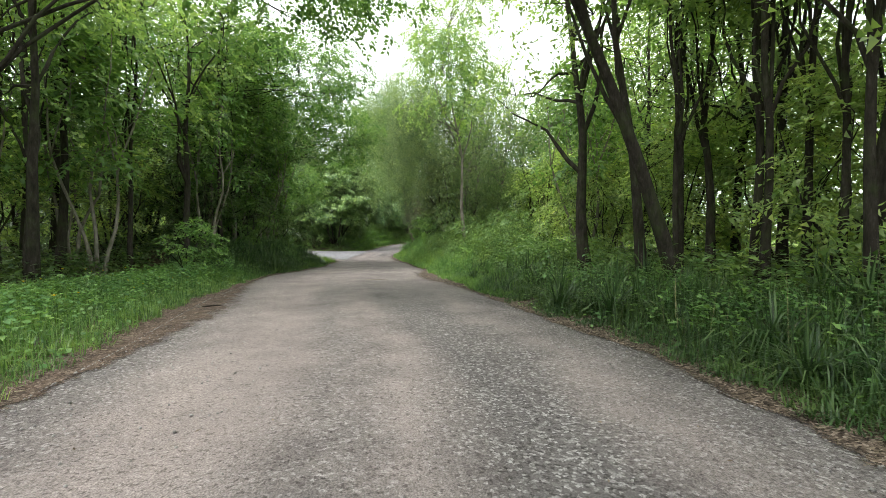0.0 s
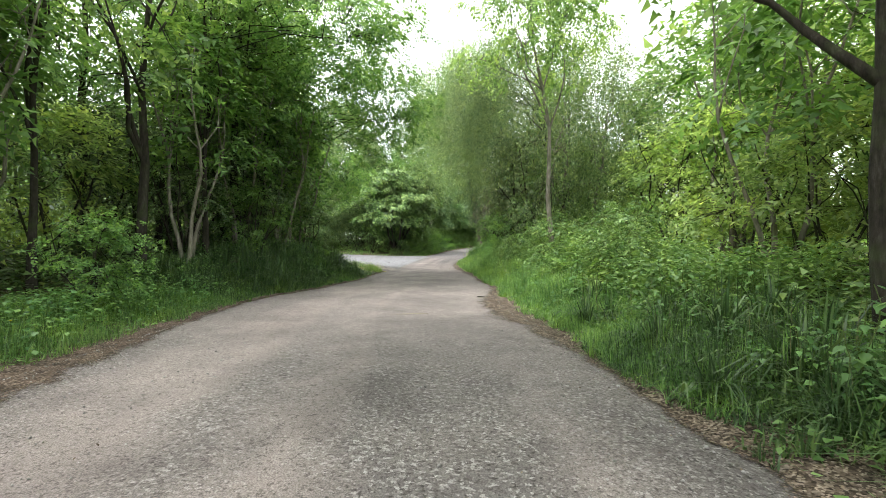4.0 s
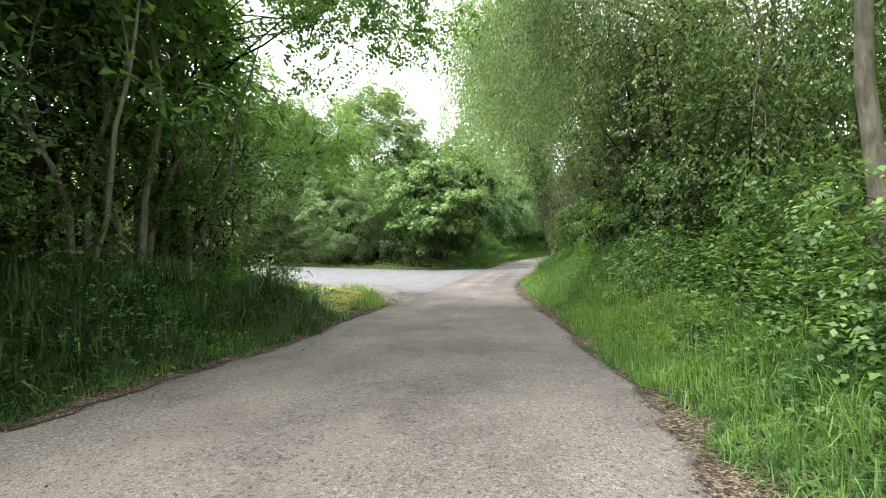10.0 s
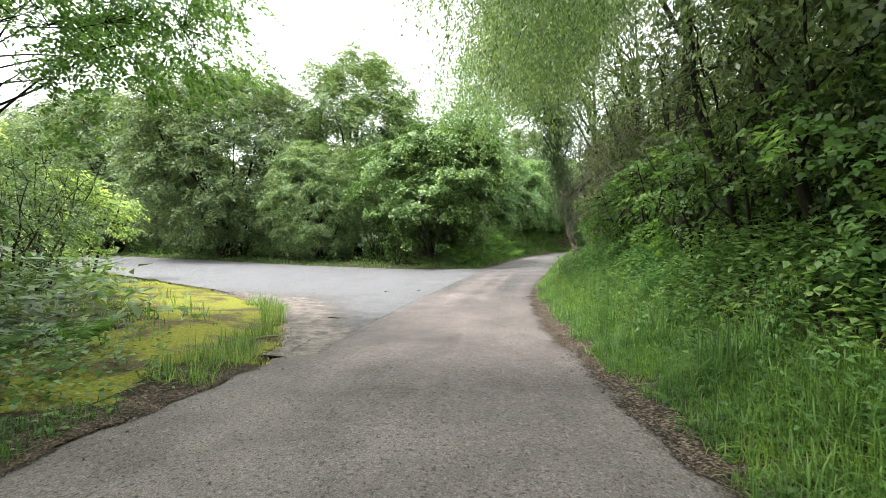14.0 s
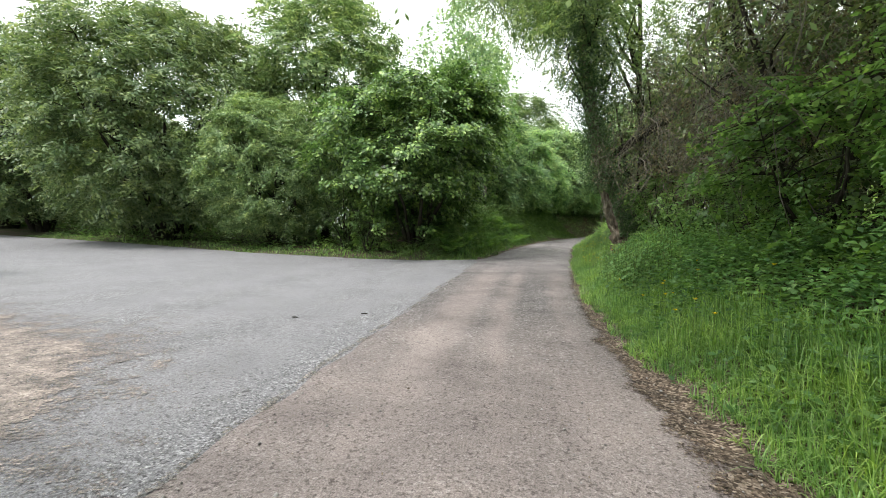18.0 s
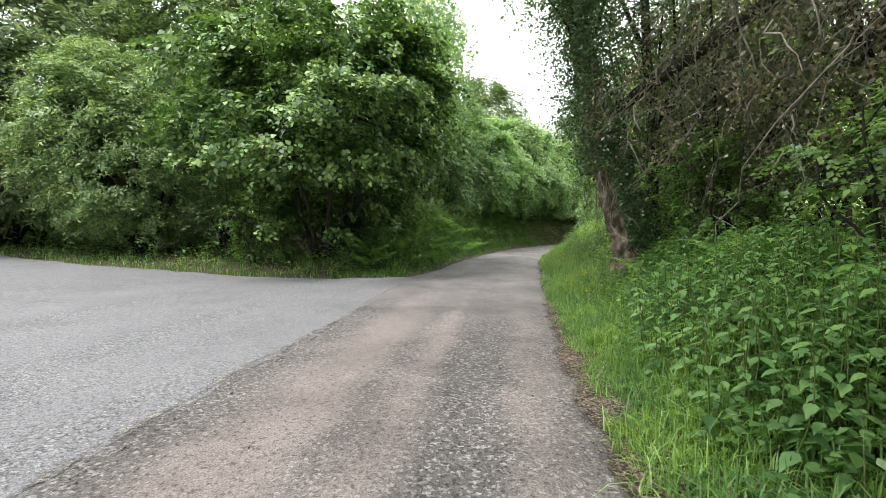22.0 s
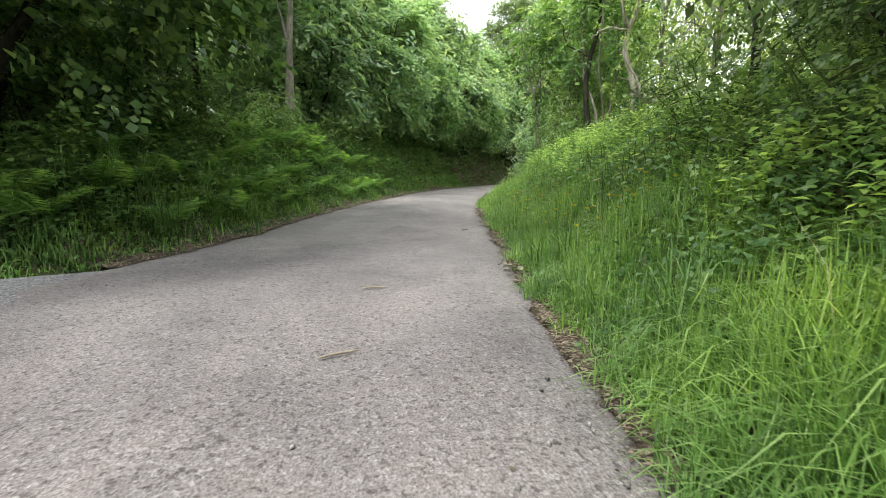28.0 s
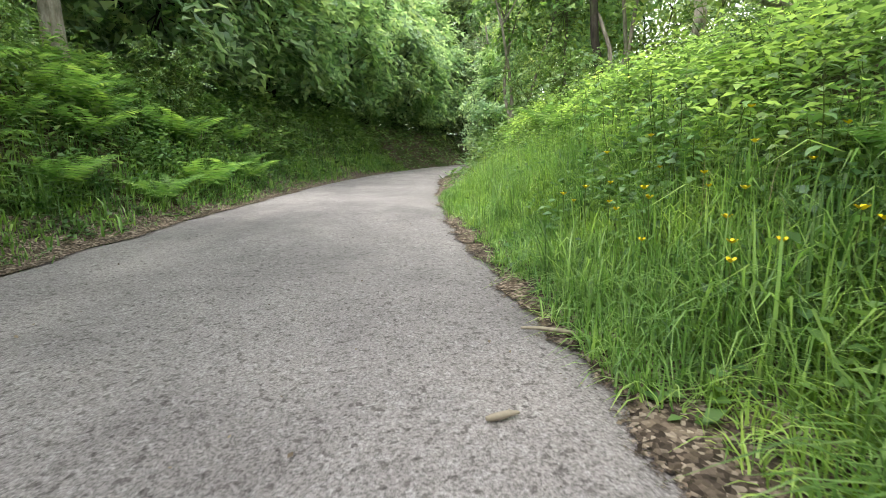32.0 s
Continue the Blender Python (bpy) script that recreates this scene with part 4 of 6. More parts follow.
place(far_willow, [(7.4, 62.8, 40, 0.95), (9.2, 68.0, 120, 1.0), (-4.4, 72.0, 210, 0.9), (2.6, 81.5, 20, 1.0), (9.6, 77.5, 130, 1.0), (-9.0, 69.0, 60, 1.1), (-12.5, 70.0, 300, 1.35), (-11.6, 63.0, 20, 1.3), (-6.0, 62.4, 90, 1.5)])

over_willow = make_tree("hanging_willow", "tall pale willow with twigs hanging over the lane", 15, 13.5, 4.4, 3.7, 0.15, 0.095, 700, 120, M_LEAF_WILLOW, M_BARK,
                        limbs=16, clump_r=0.7, hang=2.0, droop=1.3, aspect=0.42, group="willows", shell=0.2, crown_shift=(-3.2, 0.8), up=0.2)
place(over_willow, [(2.8, 31.9, 0, 1.0), (4.0, 26.4, 8, 0.8)])
high_willow = make_tree("high_willow", "tall dark willow arching high over the lane", 37, 15.0, 8.6, 3.4, 0.17, 0.105, 800, 110, M_LEAF_WILLOW, M_BARK,
                        limbs=14, clump_r=0.7, hang=1.9, droop=1.3, aspect=0.42, group="willows", shell=0.2, crown_shift=(-3.7, 0.4), up=0.2)
place(high_willow, [(3.1, 46.2, 0, 1.0), (3.9, 40.4, 20, 0.86)])
hedge_tree = make_tree("hawthorn", "dense dark hawthorn with tangled bare twigs", 17, 7.5, 0.8, 2.2, 0.11, 0.085, 190, 54, M_LEAF_HEDGE, M_BARK,
                       stems=3, stem_spread=0.4, limbs=14, clump_r=0.5, group="roadside hawthorns", shell=0.35, up=0.4)
place(hedge_tree, [(3.1, 25.6, 0, 0.85), (2.9, 29.2, 60, 0.85), (3.4, 33.4, 200, 0.95), (3.2, 36.8, 310, 0.95), (3.7, 39.6, 100, 0.95), (5.6, 31.4, 160, 1.15), (5.8, 37.0, 20, 1.2),
                   (2.9, 45.4, 240, 1.05), (3.5, 43.6, 100, 0.85), (3.0, 27.4, 30, 0.8), (5.0, 42.0, 80, 1.2), (4.4, 47.4, 150, 0.8)])

hazel = make_tree("hazel_bush", "broad round bush with bright large leaves", 21, 7.4, 0.9, 4.2, 0.10, 0.13, 900, 84, M_LEAF_HAZEL, M_BARK,
                  stems=6, stem_spread=0.35, limbs=16, clump_r=0.4, group="", shell=0.3, category="bush", aspect=0.75, flat=0.22, droop=0.35, up=0.8, lobed=85, lobe_r=0.85, lobe_up=1.4, even=0.85)
place(hazel, [(-6.4, 50.2, 0, 1.24)])
small_hazel = make_tree("hazel_shrub", "low broad-leaved shrub beside the lane", 22, 3.0, 0.15, 1.4, 0.04, 0.075, 110, 52, M_LEAF_MID, M_BARK,
                        stems=5, stem_spread=0.4, limbs=8, clump_r=0.3, lobed=16, lobe_r=0.42, group="roadside shrubs", shell=0.4, category="shrub", aspect=0.75, flat=0.5)
place(small_hazel, [(2.7, 28.6, 15, 0.95), (2.5, 30.6, 75, 1.0), (2.6, 32.7, 135, 1.0), (2.3, 34.8, 195, 0.9), (3.1, 26.6, 315, 1.05), (2.1, 38.4, 0, 0.65), (-8.6, 49.4, 100, 1.0), (2.6, 41.8, 150, 0.8), (2.2, 36.0, 30, 0.5),
                    (-5.6, 18.6, 220, 0.8), (-5.8, 23.0, 300, 0.8), (-5.4, 12.5, 50, 0.6)])

sallow = make_tree("sallow", "round grey-green sallow on many dark stems", 24, 9.0, 0.9, 4.6, 0.12, 0.125, 1050, 120, M_LEAF_GREY, M_BARK,
                   stems=7, stem_spread=0.45, limbs=14, clump_r=0.42, even=0.93, light=True, group="sallows across the side road", shell=0.6, category="tree", aspect=0.6)
place(sallow, [(-25.0, 55.6, 0, 1.72), (-44.0, 63.0, 80, 1.9), (-15.6, 53.2, 150, 0.95), (-34.5, 63, 200, 1.2), (-57, 70, 10, 2.0), (-68, 74, 90, 2.0)])
sycamore = make_tree("sycamore", "tall round sycamore with dense green crown", 26, 13.5, 2.0, 4.0, 0.2, 0.15, 560, 90, M_LEAF_GREY, M_BARK,
                     limbs=14, clump_r=0.55, lobed=130, lobe_r=0.85, lobe_up=0.7, even=0.85, light=True, group="tall roadside trees", shell=0.6, aspect=0.75)
place(sycamore, [(-14.4, 57.5, 0, 1.33), (9.5, 80, 70, 1.0), (-0.8, 72.0, 140, 0.86)])
bank_tree = make_tree("bank_tree", "straight tree with pale trunk on the bank", 28, 10.0, 3.6, 2.4, 0.15, 0.15, 90, 44, M_LEAF_MID, M_BARK_PALE,
                      limbs=10, clump_r=0.75, light=True, group="trees on the left bank", shell=0.35)
place(bank_tree, [(-3.75, 58.4, 0, 1.0), (-6.6, 56.5, 200, 0.9)])
bank_bush = make_tree("bank_bush", "rounded grey-green bush leaning over the bank", 30, 5.0, 0.3, 2.1, 0.06, 0.15, 210, 60, M_LEAF_SILVER, M_BARK,
                      stems=5, stem_spread=0.4, limbs=10, clump_r=0.34, lobed=34, lobe_r=0.65, light=True, group="bank bushes", shell=0.5, category="bush")
place(bank_bush, [(-3.4, 61.8, 0, 1.35), (-1.5, 64.4, 160, 1.35), (0.0, 67.2, 60, 1.4), (1.7, 70.2, 240, 1.4), (3.6, 73.2, 20, 1.45), (5.6, 76.4, 310, 1.4), (-4.4, 67.0, 100, 1.4), (-1.0, 72.4, 190, 1.5), (7.4, 81.0, 20, 1.7), (11.5, 85.0, 110, 1.8), (4.0, 84.0, 290, 1.9), (-7.6, 70.0, 45, 1.6), (-3.4, 76.5, 135, 1.8), (1.8, 79.5, 225, 1.8), (7.6, 69.6, 100, 0.9), (-7.2, 54.4, 200, 0.7)])
thin = make_tree("thin_stemmed_tree", "cluster of thin dark stems at the lane's bend", 31, 8.5, 4.0, 1.6, 0.05, 0.13, 60, 40, M_LEAF_MID, M_BARK,
                 stems=6, stem_spread=0.4, limbs=6, clump_r=0.6, light=True, group="stems at the bend", shell=0.3)
place(thin, [(7.4, 79.0, 0, 1.0), (9.4, 80.5, 70, 1.1), (5.8, 80.6, 150, 1.0), (11.4, 79.4, 210, 0.9)])

# ---------------------------------------------------------------- far woods
def far_woods():
    rng = np.random.default_rng(41)
    tr, lv, spots = [], [], []
    while len(spots) < 210:
        x, y = rng.uniform(-75, 60), rng.uniform(-40, 135)
        d = float(outside(np.array([x]), np.array([y]))[0])
        if d < (17 if y > 60 and x > -14 else 8) or (abs(x) < 13 and y < 30) or (0 < x < 9 and 20 < y < 60) or (-22 < x < 6 and 47 < y < 88):
            continue
        if x < -9 and 20 < y < 50 and rng.random() < 0.5:
            continue
        spots.append((x, y))
    for x, y in spots:
        z = float(ground_z(np.array([x]), np.array([y]))[0])
        h = rng.uniform(7.5, 12.5) + (2 if y > 60 else 0)
        base = np.array([x, y, z - 0.2])
        head = base + (rng.normal(0, 0.6), rng.normal(0, 0.6), h * 0.85)
        tr.append(tube(bend(rng, base, head, 6, 0.03), np.linspace(0.15, 0.03, 6), 5))
        for _ in range(3):
            a = base + (head - base) * rng.uniform(0.3, 0.7)
            tr.append(tube(bend(rng, a, a + rng.normal(0, 1.2, 3) + (0, 0, 1.6), 4), [0.05, 0.035, 0.02, 0.01], 4))
        n = 46
        q = unit(rng.normal(0, 1, (n, 3))) * rng.uniform(0.35, 1, (n, 1)) * np.array([2.4, 2.4, h * 0.42])
        low = 0.1 if rng.random() < 0.4 else 0.22
        c = base + (0, 0, h * (0.5 + low / 2)) + q
        p = np.repeat(c, 24, 0) + rng.normal(0, 0.45, (n * 24, 3)) * np.array([1, 1, 0.7])
        lv.append(p[p[:, 2] > z + 0.3])
    v, f = joined(tr)
    root = tagged(new("far_woods"), "dense green woodland standing beyond the lane", "woods", kind="stuff")
    part_np("trunks", v, f, M_BARK, root)
    v, f = far_leaves(rng, np.concatenate(lv), 0.34)
    part_np("crowns", v, f, M_LEAF_MID, root)


far_woods()


# ---------------------------------------------------------------- grass and undergrowth
def scatter(rng, n, x0, x1, y0, y1):
    return rng.uniform(x0, x1, n), rng.uniform(y0, y1, n)


def patchy(x, y, k=0.0):
    return 0.5 + 0.25 * np.sin(1.7 * x + 0.9 * y + k) + 0.25 * np.sin(2.9 * y - 1.3 * x + 2 * k) * np.cos(0.8 * x + 1.9 * k)


def blades(rng, x, y, z, h, w, lean=0.75, fine=False):
    """Bent grass blades of two quads and a tip."""
    n = len(x)
    az = rng.uniform(0, 2 * np.pi, n)
    fwd = np.stack([np.cos(az), np.sin(az), 0 * az], 1)
    side = np.stack([-np.sin(az), np.cos(az), 0 * az], 1) * (w * rng.uniform(0.7, 1.3, n))[:, None]
    bow = (np.abs(rng.normal(0.1, lean, n)).clip(0, 1.3) * h)[:, None]
    p0 = np.stack([x, y, z - 0.02], 1)
    up = np.array([0, 0, 1.0])
    us = (0.42, 0.76, 1.0) if fine else (0.42, 0.6, 1.0)
    p1, p2, p3 = (p0 + up * (u * h)[:, None] - up * bow * (0.56 if fine else 0.42) * u ** 3 + fwd * bow * (0.12 * u + 0.75 * u * u) for u in us)
    k = np.arange(n)[:, None]
    if not fine:
        v = np.stack([p0 - side, p0 + side, p2 + side * 0.75, p2 - side * 0.75, p3], 1).reshape(-1, 3)
        return v, [k * 5 + np.array([[0, 1, 2, 3]]), k * 5 + np.array([[3, 2, 4]])]
    v = np.stack([p0 - side, p0 + side, p1 + side * 0.9, p1 - side * 0.9, p2 + side * 0.65, p2 - side * 0.65, p3], 1).reshape(-1, 3)
    return v, [np.concatenate([k * 7 + np.array([[0, 1, 2, 3]]), k * 7 + np.array([[3, 2, 4, 5]])]), k * 7 + np.array([[5, 4, 6]])]


def grass_zone(name, label, seed, n, y0, y1, side, d0, d1, height, width, mat, even=1.25, rim=0.3, fine=False):
    """Grass from d0 to d1 metres beyond one edge of the lane, lower and thinner at the rim."""
    rng = np.random.default_rng(seed)
    y = rng.uniform(y0, y1, n)
    d = d0 + (d1 - d0) * rng.random(n) ** even
    x = right_edge(y) + d if side > 0 else left_edge(y) - d
    cx, cy = np.round(x / 0.15) * 0.15, np.round(y / 0.15) * 0.15
    pull = 0.55 * rng.random(n)
    x, y = x + (cx + 0.05 * np.sin(cy * 40) - x) * pull, y + (cy + 0.05 * np.sin(cx * 37) - y) * pull
    d = outside(x, y) + ragged(x, y) * 0.8
    ok = (d > 0.02) & (rng.random(n) < 0.4 + 0.6 * step(d / 0.25)) & (patchy(x, y, seed) > 0.10)
    x, y, d = x[ok], y[ok], d[ok]
    h = height * (rim + (1 - rim) * step(d / 0.8)) * (0.5 + 0.7 * patchy(x, y, seed + 1)) * rng.uniform(0.45, 1.25, len(x))
    v, f = blades(rng, x, y, ground_z(x, y), h, width, 0.45 if mat is M_SEED else 1.05 if fine else 0.95, fine)
    return tagged(part_np(name, v, f, mat), label, "grass", kind="stuff")


right_side = lambda x, y: x > (left_edge(y) + right_edge(y)) / 2
left_side = lambda x, y: x < (left_edge(y) + right_edge(y)) / 2
grass_zone("grass", "tall lush green verge grass beside the lane", 51, 34000, 9.5, 21, 1, 0, 2.3, 0.48, 0.0045, M_GRASS, fine=True)
grass_zone("sedge", "broad strap-leaved sedge darkened for shade under the alders", 50, 40000, -2, 11.5, 1, 0, 2.6, 0.46, 0.0065, M_SEDGE_SHADED, fine=True)
grass_zone("grass", "lush green verge grass below the hedge", 52, 58000, 20, 45, 1, 0, 1.4, 0.44, 0.0042, M_GRASS_FRESH_LIT, fine=True)
grass_zone("grass", "tall fresh grass on the roadside bank, lightened for open light", 53, 58000, 43.5, 58, 1, 0, 1.8, 0.56, 0.0038, M_GRASS_FRESH_LIT, fine=True)
grass_zone("grass", "short green verge grass with wild flowers", 54, 60000, -2, 17, -1, 0, 3.2, 0.30, 0.005, M_GRASS, even=1.1)
# mound blades carry the trees' shade in their colour
grass_zone("grass", "long arching grass on a low mound, darkened for tree shade", 55, 30000, 15, 24.0, -1, 0, 2.8, 0.6, 0.007, M_SEDGE_SHADED)
grass_zone("grass", "tall green grass near the junction corner", 47, 9000, 20.5, 23.8, -1, 0, 2.2, 0.46, 0.007, M_GRASS)
grass_zone("grass", "thin green grass along the mound's foot", 49, 16000, 13, 24.2, -1, 0, 1.0, 0.34, 0.005, M_GRASS)
grass_zone("grass", "bright grass along the foot of the ferny bank", 45, 14000, 47.5, 68, -1, 0, 0.9, 0.30, 0.007, M_GRASS)
grass_zone("sedge", "dark strap-leaved growth on the ferny bank", 57, 5000, 47.5, 52, -1, 0, 2.0, 0.32, 0.008, M_SEDGE)
grass_zone("grass", "fresh long grass on the ferny bank", 46, 18000, 50, 68, -1, 0.3, 2.6, 0.36, 0.007, M_GRASS)
grass_zone("grass", "short grass hanging over the lane edge", 43, 36000, 9, 58, 1, -0.05, 0.55, 0.34, 0.0038, M_GRASS, rim=0.75, even=1.0, fine=True)
grass_zone("grass", "short grass hanging over the lane edge", 44, 16000, -1, 25, -1, -0.05, 0.5, 0.28, 0.0042, M_GRASS, rim=0.75, even=1.0)
grass_zone("seeding_grass", "thin seeding grass stalks in the verge", 60, 300, 36, 60, 1, 0.5, 1.9, 0.95, 0.0018, M_SEED, rim=0.7)
grass_zone("seeding_grass", "thin seeding grass stalks in the verge", 61, 500, -1, 30, 1, 0.5, 2.3, 0.95, 0.0018, M_SEED, rim=0.7)


def turf(name, label, seed, n, box, height, width, mat, keep):
    rng = np.random.default_rng(seed)
    x, y = scatter(rng, n, *box)
    ok = keep(x, y) & (outside(x, y) + ragged(x, y) > 0.0)
    x, y = x[ok], y[ok]
    h = height * (0.4 + 0.8 * patchy(x, y, seed)) * rng.uniform(0.5, 1.3, len(x))
    v, f = blades(rng, x, y, ground_z(x, y), h, width)
    tagged(part_np(name, v, f, mat), label, "grass", kind="stuff")


def moss_carpet():
    """A thin carpet of moss lying on the ground of the corner between the roads."""
    xs, ys = np.arange(-14, -3.0, 0.16), np.arange(23.4, 38, 0.16)
    gx, gy = np.meshgrid(xs, ys)
    d = outside(gx, gy) + ragged(gx, gy)
    body = step((d - 0.12) / 0.25) * step((3.0 - d) / 0.6) * step((gy - 24.0) / 1.0)
    v = np.stack([gx, gy, ground_z(gx, gy) - 0.03 + 0.05 * body], -1).reshape(-1, 3)
    nx = len(xs)
    i, j = np.meshgrid(np.arange(len(ys) - 1), np.arange(nx - 1), indexing="ij")
    ok = (body[:-1, :-1] > 0) & (gx[:-1, :-1] < (left_edge(gy) + 0.1)[:-1, :-1])
    q = np.stack([i * nx + j, i * nx + j + 1, (i + 1) * nx + j + 1, (i + 1) * nx + j], -1)[ok].reshape(-1, 4)
    tagged(part_np("moss_carpet", v, q, M_MOSS, smooth=True), "yellow-green moss carpet with bare brown patches", "moss", kind="stuff")


def moss(name):
    m, n, l, b = material(name, 0.95, 0.1)
    co = n.new("ShaderNodeTexCoord").outputs["Object"]
    fine, wide = noise_node(n, l, co, 26, 6, 0.7), noise_node(n, l, co, 1.3, 5, 0.65)
    green = ramp(n, [(0.3, (0.115, 0.145, 0.025)), (0.5, (0.29, 0.30, 0.055)), (0.7, (0.48, 0.42, 0.09))])
    earth = ramp(n, [(0.3, (0.05, 0.038, 0.028)), (0.7, (0.22, 0.165, 0.115))])
    l.new(fine.outputs[0], green.inputs[0])
    l.new(fine.outputs[0], earth.inputs[0])
    bare = ramp(n, [(0.48, (0, 0, 0)), (0.60, (0.9, 0.9, 0.9))])
    l.new(wide.outputs[0], bare.inputs[0])
    l.new(mix_color(n, l, bare.outputs[0], green.outputs[0], earth.outputs[0]), b.inputs["Base Color"])
    bp = n.new("ShaderNodeBump")
    bp.inputs["Strength"].default_value, bp.inputs["Distance"].default_value = 0.8, 0.03
    l.new(fine.outputs[0], bp.inputs["Height"])
    l.new(bp.outputs[0], b.inputs["Normal"])
    return m


M_MOSS = moss("moss")
moss_carpet()
far_verge = lambda x, y: (y > 46.6) & (outside(x, y) < 1.6) & left_side(x, y)
corner = lambda x, y: left_side(x, y) & (outside(x, y) < 3.2) & (y > 24.0 + 0.5 * np.sin(2.1 * x)) & (y < 46)
turf("grass", "grass and herbs along the far road edge", 56, 34000, (-40, -1.8, 46.6, 60), 0.26, 0.010, M_GRASS, far_verge)
turf("mossy_grass", "yellow mossy turf at the junction corner", 58, 80000, (-14, -3.2, 23.4, 37), 0.065, 0.007, M_GRASS_DRY, corner)
turf("mossy_grass", "yellow mossy turf along the side road", 48, 16000, (-34, -13, 33, 48), 0.10, 0.03, M_GRASS_DRY, corner)
turf("grass", "bright green tuft at the junction corner", 59, 11000, (-6.6, -3.2, 25.6, 31), 0.34, 0.0045, M_GRASS_FRESH_LIT, lambda x, y: corner(x, y) & (outside(x, y) < 0.7) & (patchy(x * 1.4, y * 1.4, 3) > 0.5))
turf("grass", "rough grass between the two roads", 70, 16000, (-34, -5, 26, 52), 0.35, 0.011, M_GRASS, lambda x, y: left_side(x, y) & (outside(x, y) > 1.6) & (outside(x, y) < 5) & (patchy(x, y, 5) > 0.35))


def herbs(name, label, seed, n, box, lo, hi, tall, size, mat, keep=None, aspect=0.6, light=False):
    """A thicket of leafy stems; leaves fill the outer skin of a hummocky mass."""
    rng = np.random.default_rng(seed)
    x, y = scatter(rng, n, *box)
    d = outside(x, y)
    ok = (d > lo) & (d < hi)
    if keep is not None:
        ok &= keep(x, y)
    x, y, d = x[ok], y[ok], d[ok]
    hum = tall * step((d - lo) / 0.9) * (0.35 + 0.45 * patchy(x * 0.8, y * 0.8, seed) + 0.35 * patchy(x * 2.6, y * 2.6, seed + 2))
    lift = rng.uniform(0, 1, len(x)) ** 0.8 if tall > 2 else (1 - np.abs(rng.normal(0, 0.28, len(x)))).clip(0, 1)
    z = ground_z(x, y) + hum * lift + 0.03
    p = np.stack([x, y, z], 1)
    v, f = rosettes(rng, p[::9], size * (1.7 if light else 1.45), aspect, light)
    return tagged(part_np(name, v, f, mat), label, "undergrowth", kind="stuff")


herbs("undergrowth", "lush green herbs and brambles on the verge", 61, 68000, (1.0, 7.0, 12, 29), 0.8, 4.5, 1.1, 0.072, M_HERB, right_side)
herbs("undergrowth", "dense undergrowth below the hedge", 62, 60000, (0.3, 3.8, 29, 46), 0.8, 3.0, 0.7, 0.06, M_NETTLE, right_side)
herbs("undergrowth", "brambles and herbs covering the steep bank", 63, 75000, (1.0, 6.5, 44, 63), 0.6, 4.5, 0.65, 0.055, M_HERB, right_side)
herbs("undergrowth", "pale raspberry growth on the steep bank", 42, 50000, (1.0, 6.5, 44, 63), 0.9, 4.5, 0.9, 0.06, M_LEAF_SUNLIT, right_side)
herbs("undergrowth", "brambles covering the top of the bank", 69, 36000, (3, 14, 44, 78), 3.5, 10.0, 0.5, 0.12, M_LEAF_SUNLIT, right_side, light=True)
herbs("undergrowth", "undergrowth darkened for the shade under the trees", 64, 60000, (-14, -4.5, -2, 28), 2.6, 8.0, 1.0, 0.10, M_LEAF_SHADED, left_side, light=True)
herbs("undergrowth", "shaded woodland undergrowth beside the verge", 65, 43600, (3.2, 13, -2, 16), 1.6, 8.0, 0.8, 0.09, M_HERB, right_side, light=True)
herbs("undergrowth", "herbs and brambles on the ferny bank", 66, 58000, (-7, 4, 47.6, 68), 0.4, 4.5, 0.8, 0.075, M_HERB, left_side)
herbs("undergrowth", "green growth along the bend of the lane", 91, 60000, (-3, 13, 60, 82), 0.15, 5.0, 0.9, 0.11, M_HERB, None, light=True)
herbs("undergrowth", "low herbs under the far bushes", 67, 40000, (-40, -3, 47, 66), 0.7, 5.0, 0.7, 0.12, M_LEAF_MID, lambda x, y: y > 47, light=True)
herbs("undergrowth", "bushy growth between the roads", 68, 40000, (-34, -4.5, 16, 46), 2.2, 11.0, 1.3, 0.14, M_HERB, lambda x, y: left_side(x, y) & (y > 26), light=True)
herbs("undergrowth", "tall thicket behind the far bushes", 87, 34000, (-75, -5, 56, 84), 6.5, 24, 4.2, 0.42, M_LEAF_MID, lambda x, y: y > 55, light=True)
herbs("undergrowth", "distant thicket along the side road", 86, 14000, (-150, -55, 55, 130), 3.0, 60, 7.0, 0.9, M_LEAF_MID, lambda x, y: y > 60, light=True)
herbs("undergrowth", "tall thicket inside the left wood", 88, 26000, (-48, -13, -12, 40), 9.0, 40, 4.0, 0.42, M_LEAF_SHADED, left_side, light=True)
herbs("undergrowth", "tall thicket inside the right wood", 89, 26000, (11, 42, -12, 84), 8.5, 40, 4.0, 0.42, M_LEAF_SUNLIT, right_side, light=True)
herbs("undergrowth", "tall thicket closing the view along the lane", 90, 16000, (-12, 34, 75, 104), 1.2, 40, 3.2, 0.34, M_LEAF_PALE, lambda x, y: y > 77, light=True)


for seed, box, side in ((92, (0.4, 5, -2, 30), right_side), (93, (-0.5, 3, 30, 60), right_side), (94, (-8, -2.5, -2, 26), left_side), (95, (-5.5, 0, 47.5, 62), left_side)):
    herbs("undergrowth", "low broad-leaved weeds among the verge grass", seed, 56000, box, 0.06, 2.3, 0.5, 0.05, M_NETTLE, side, 0.75)


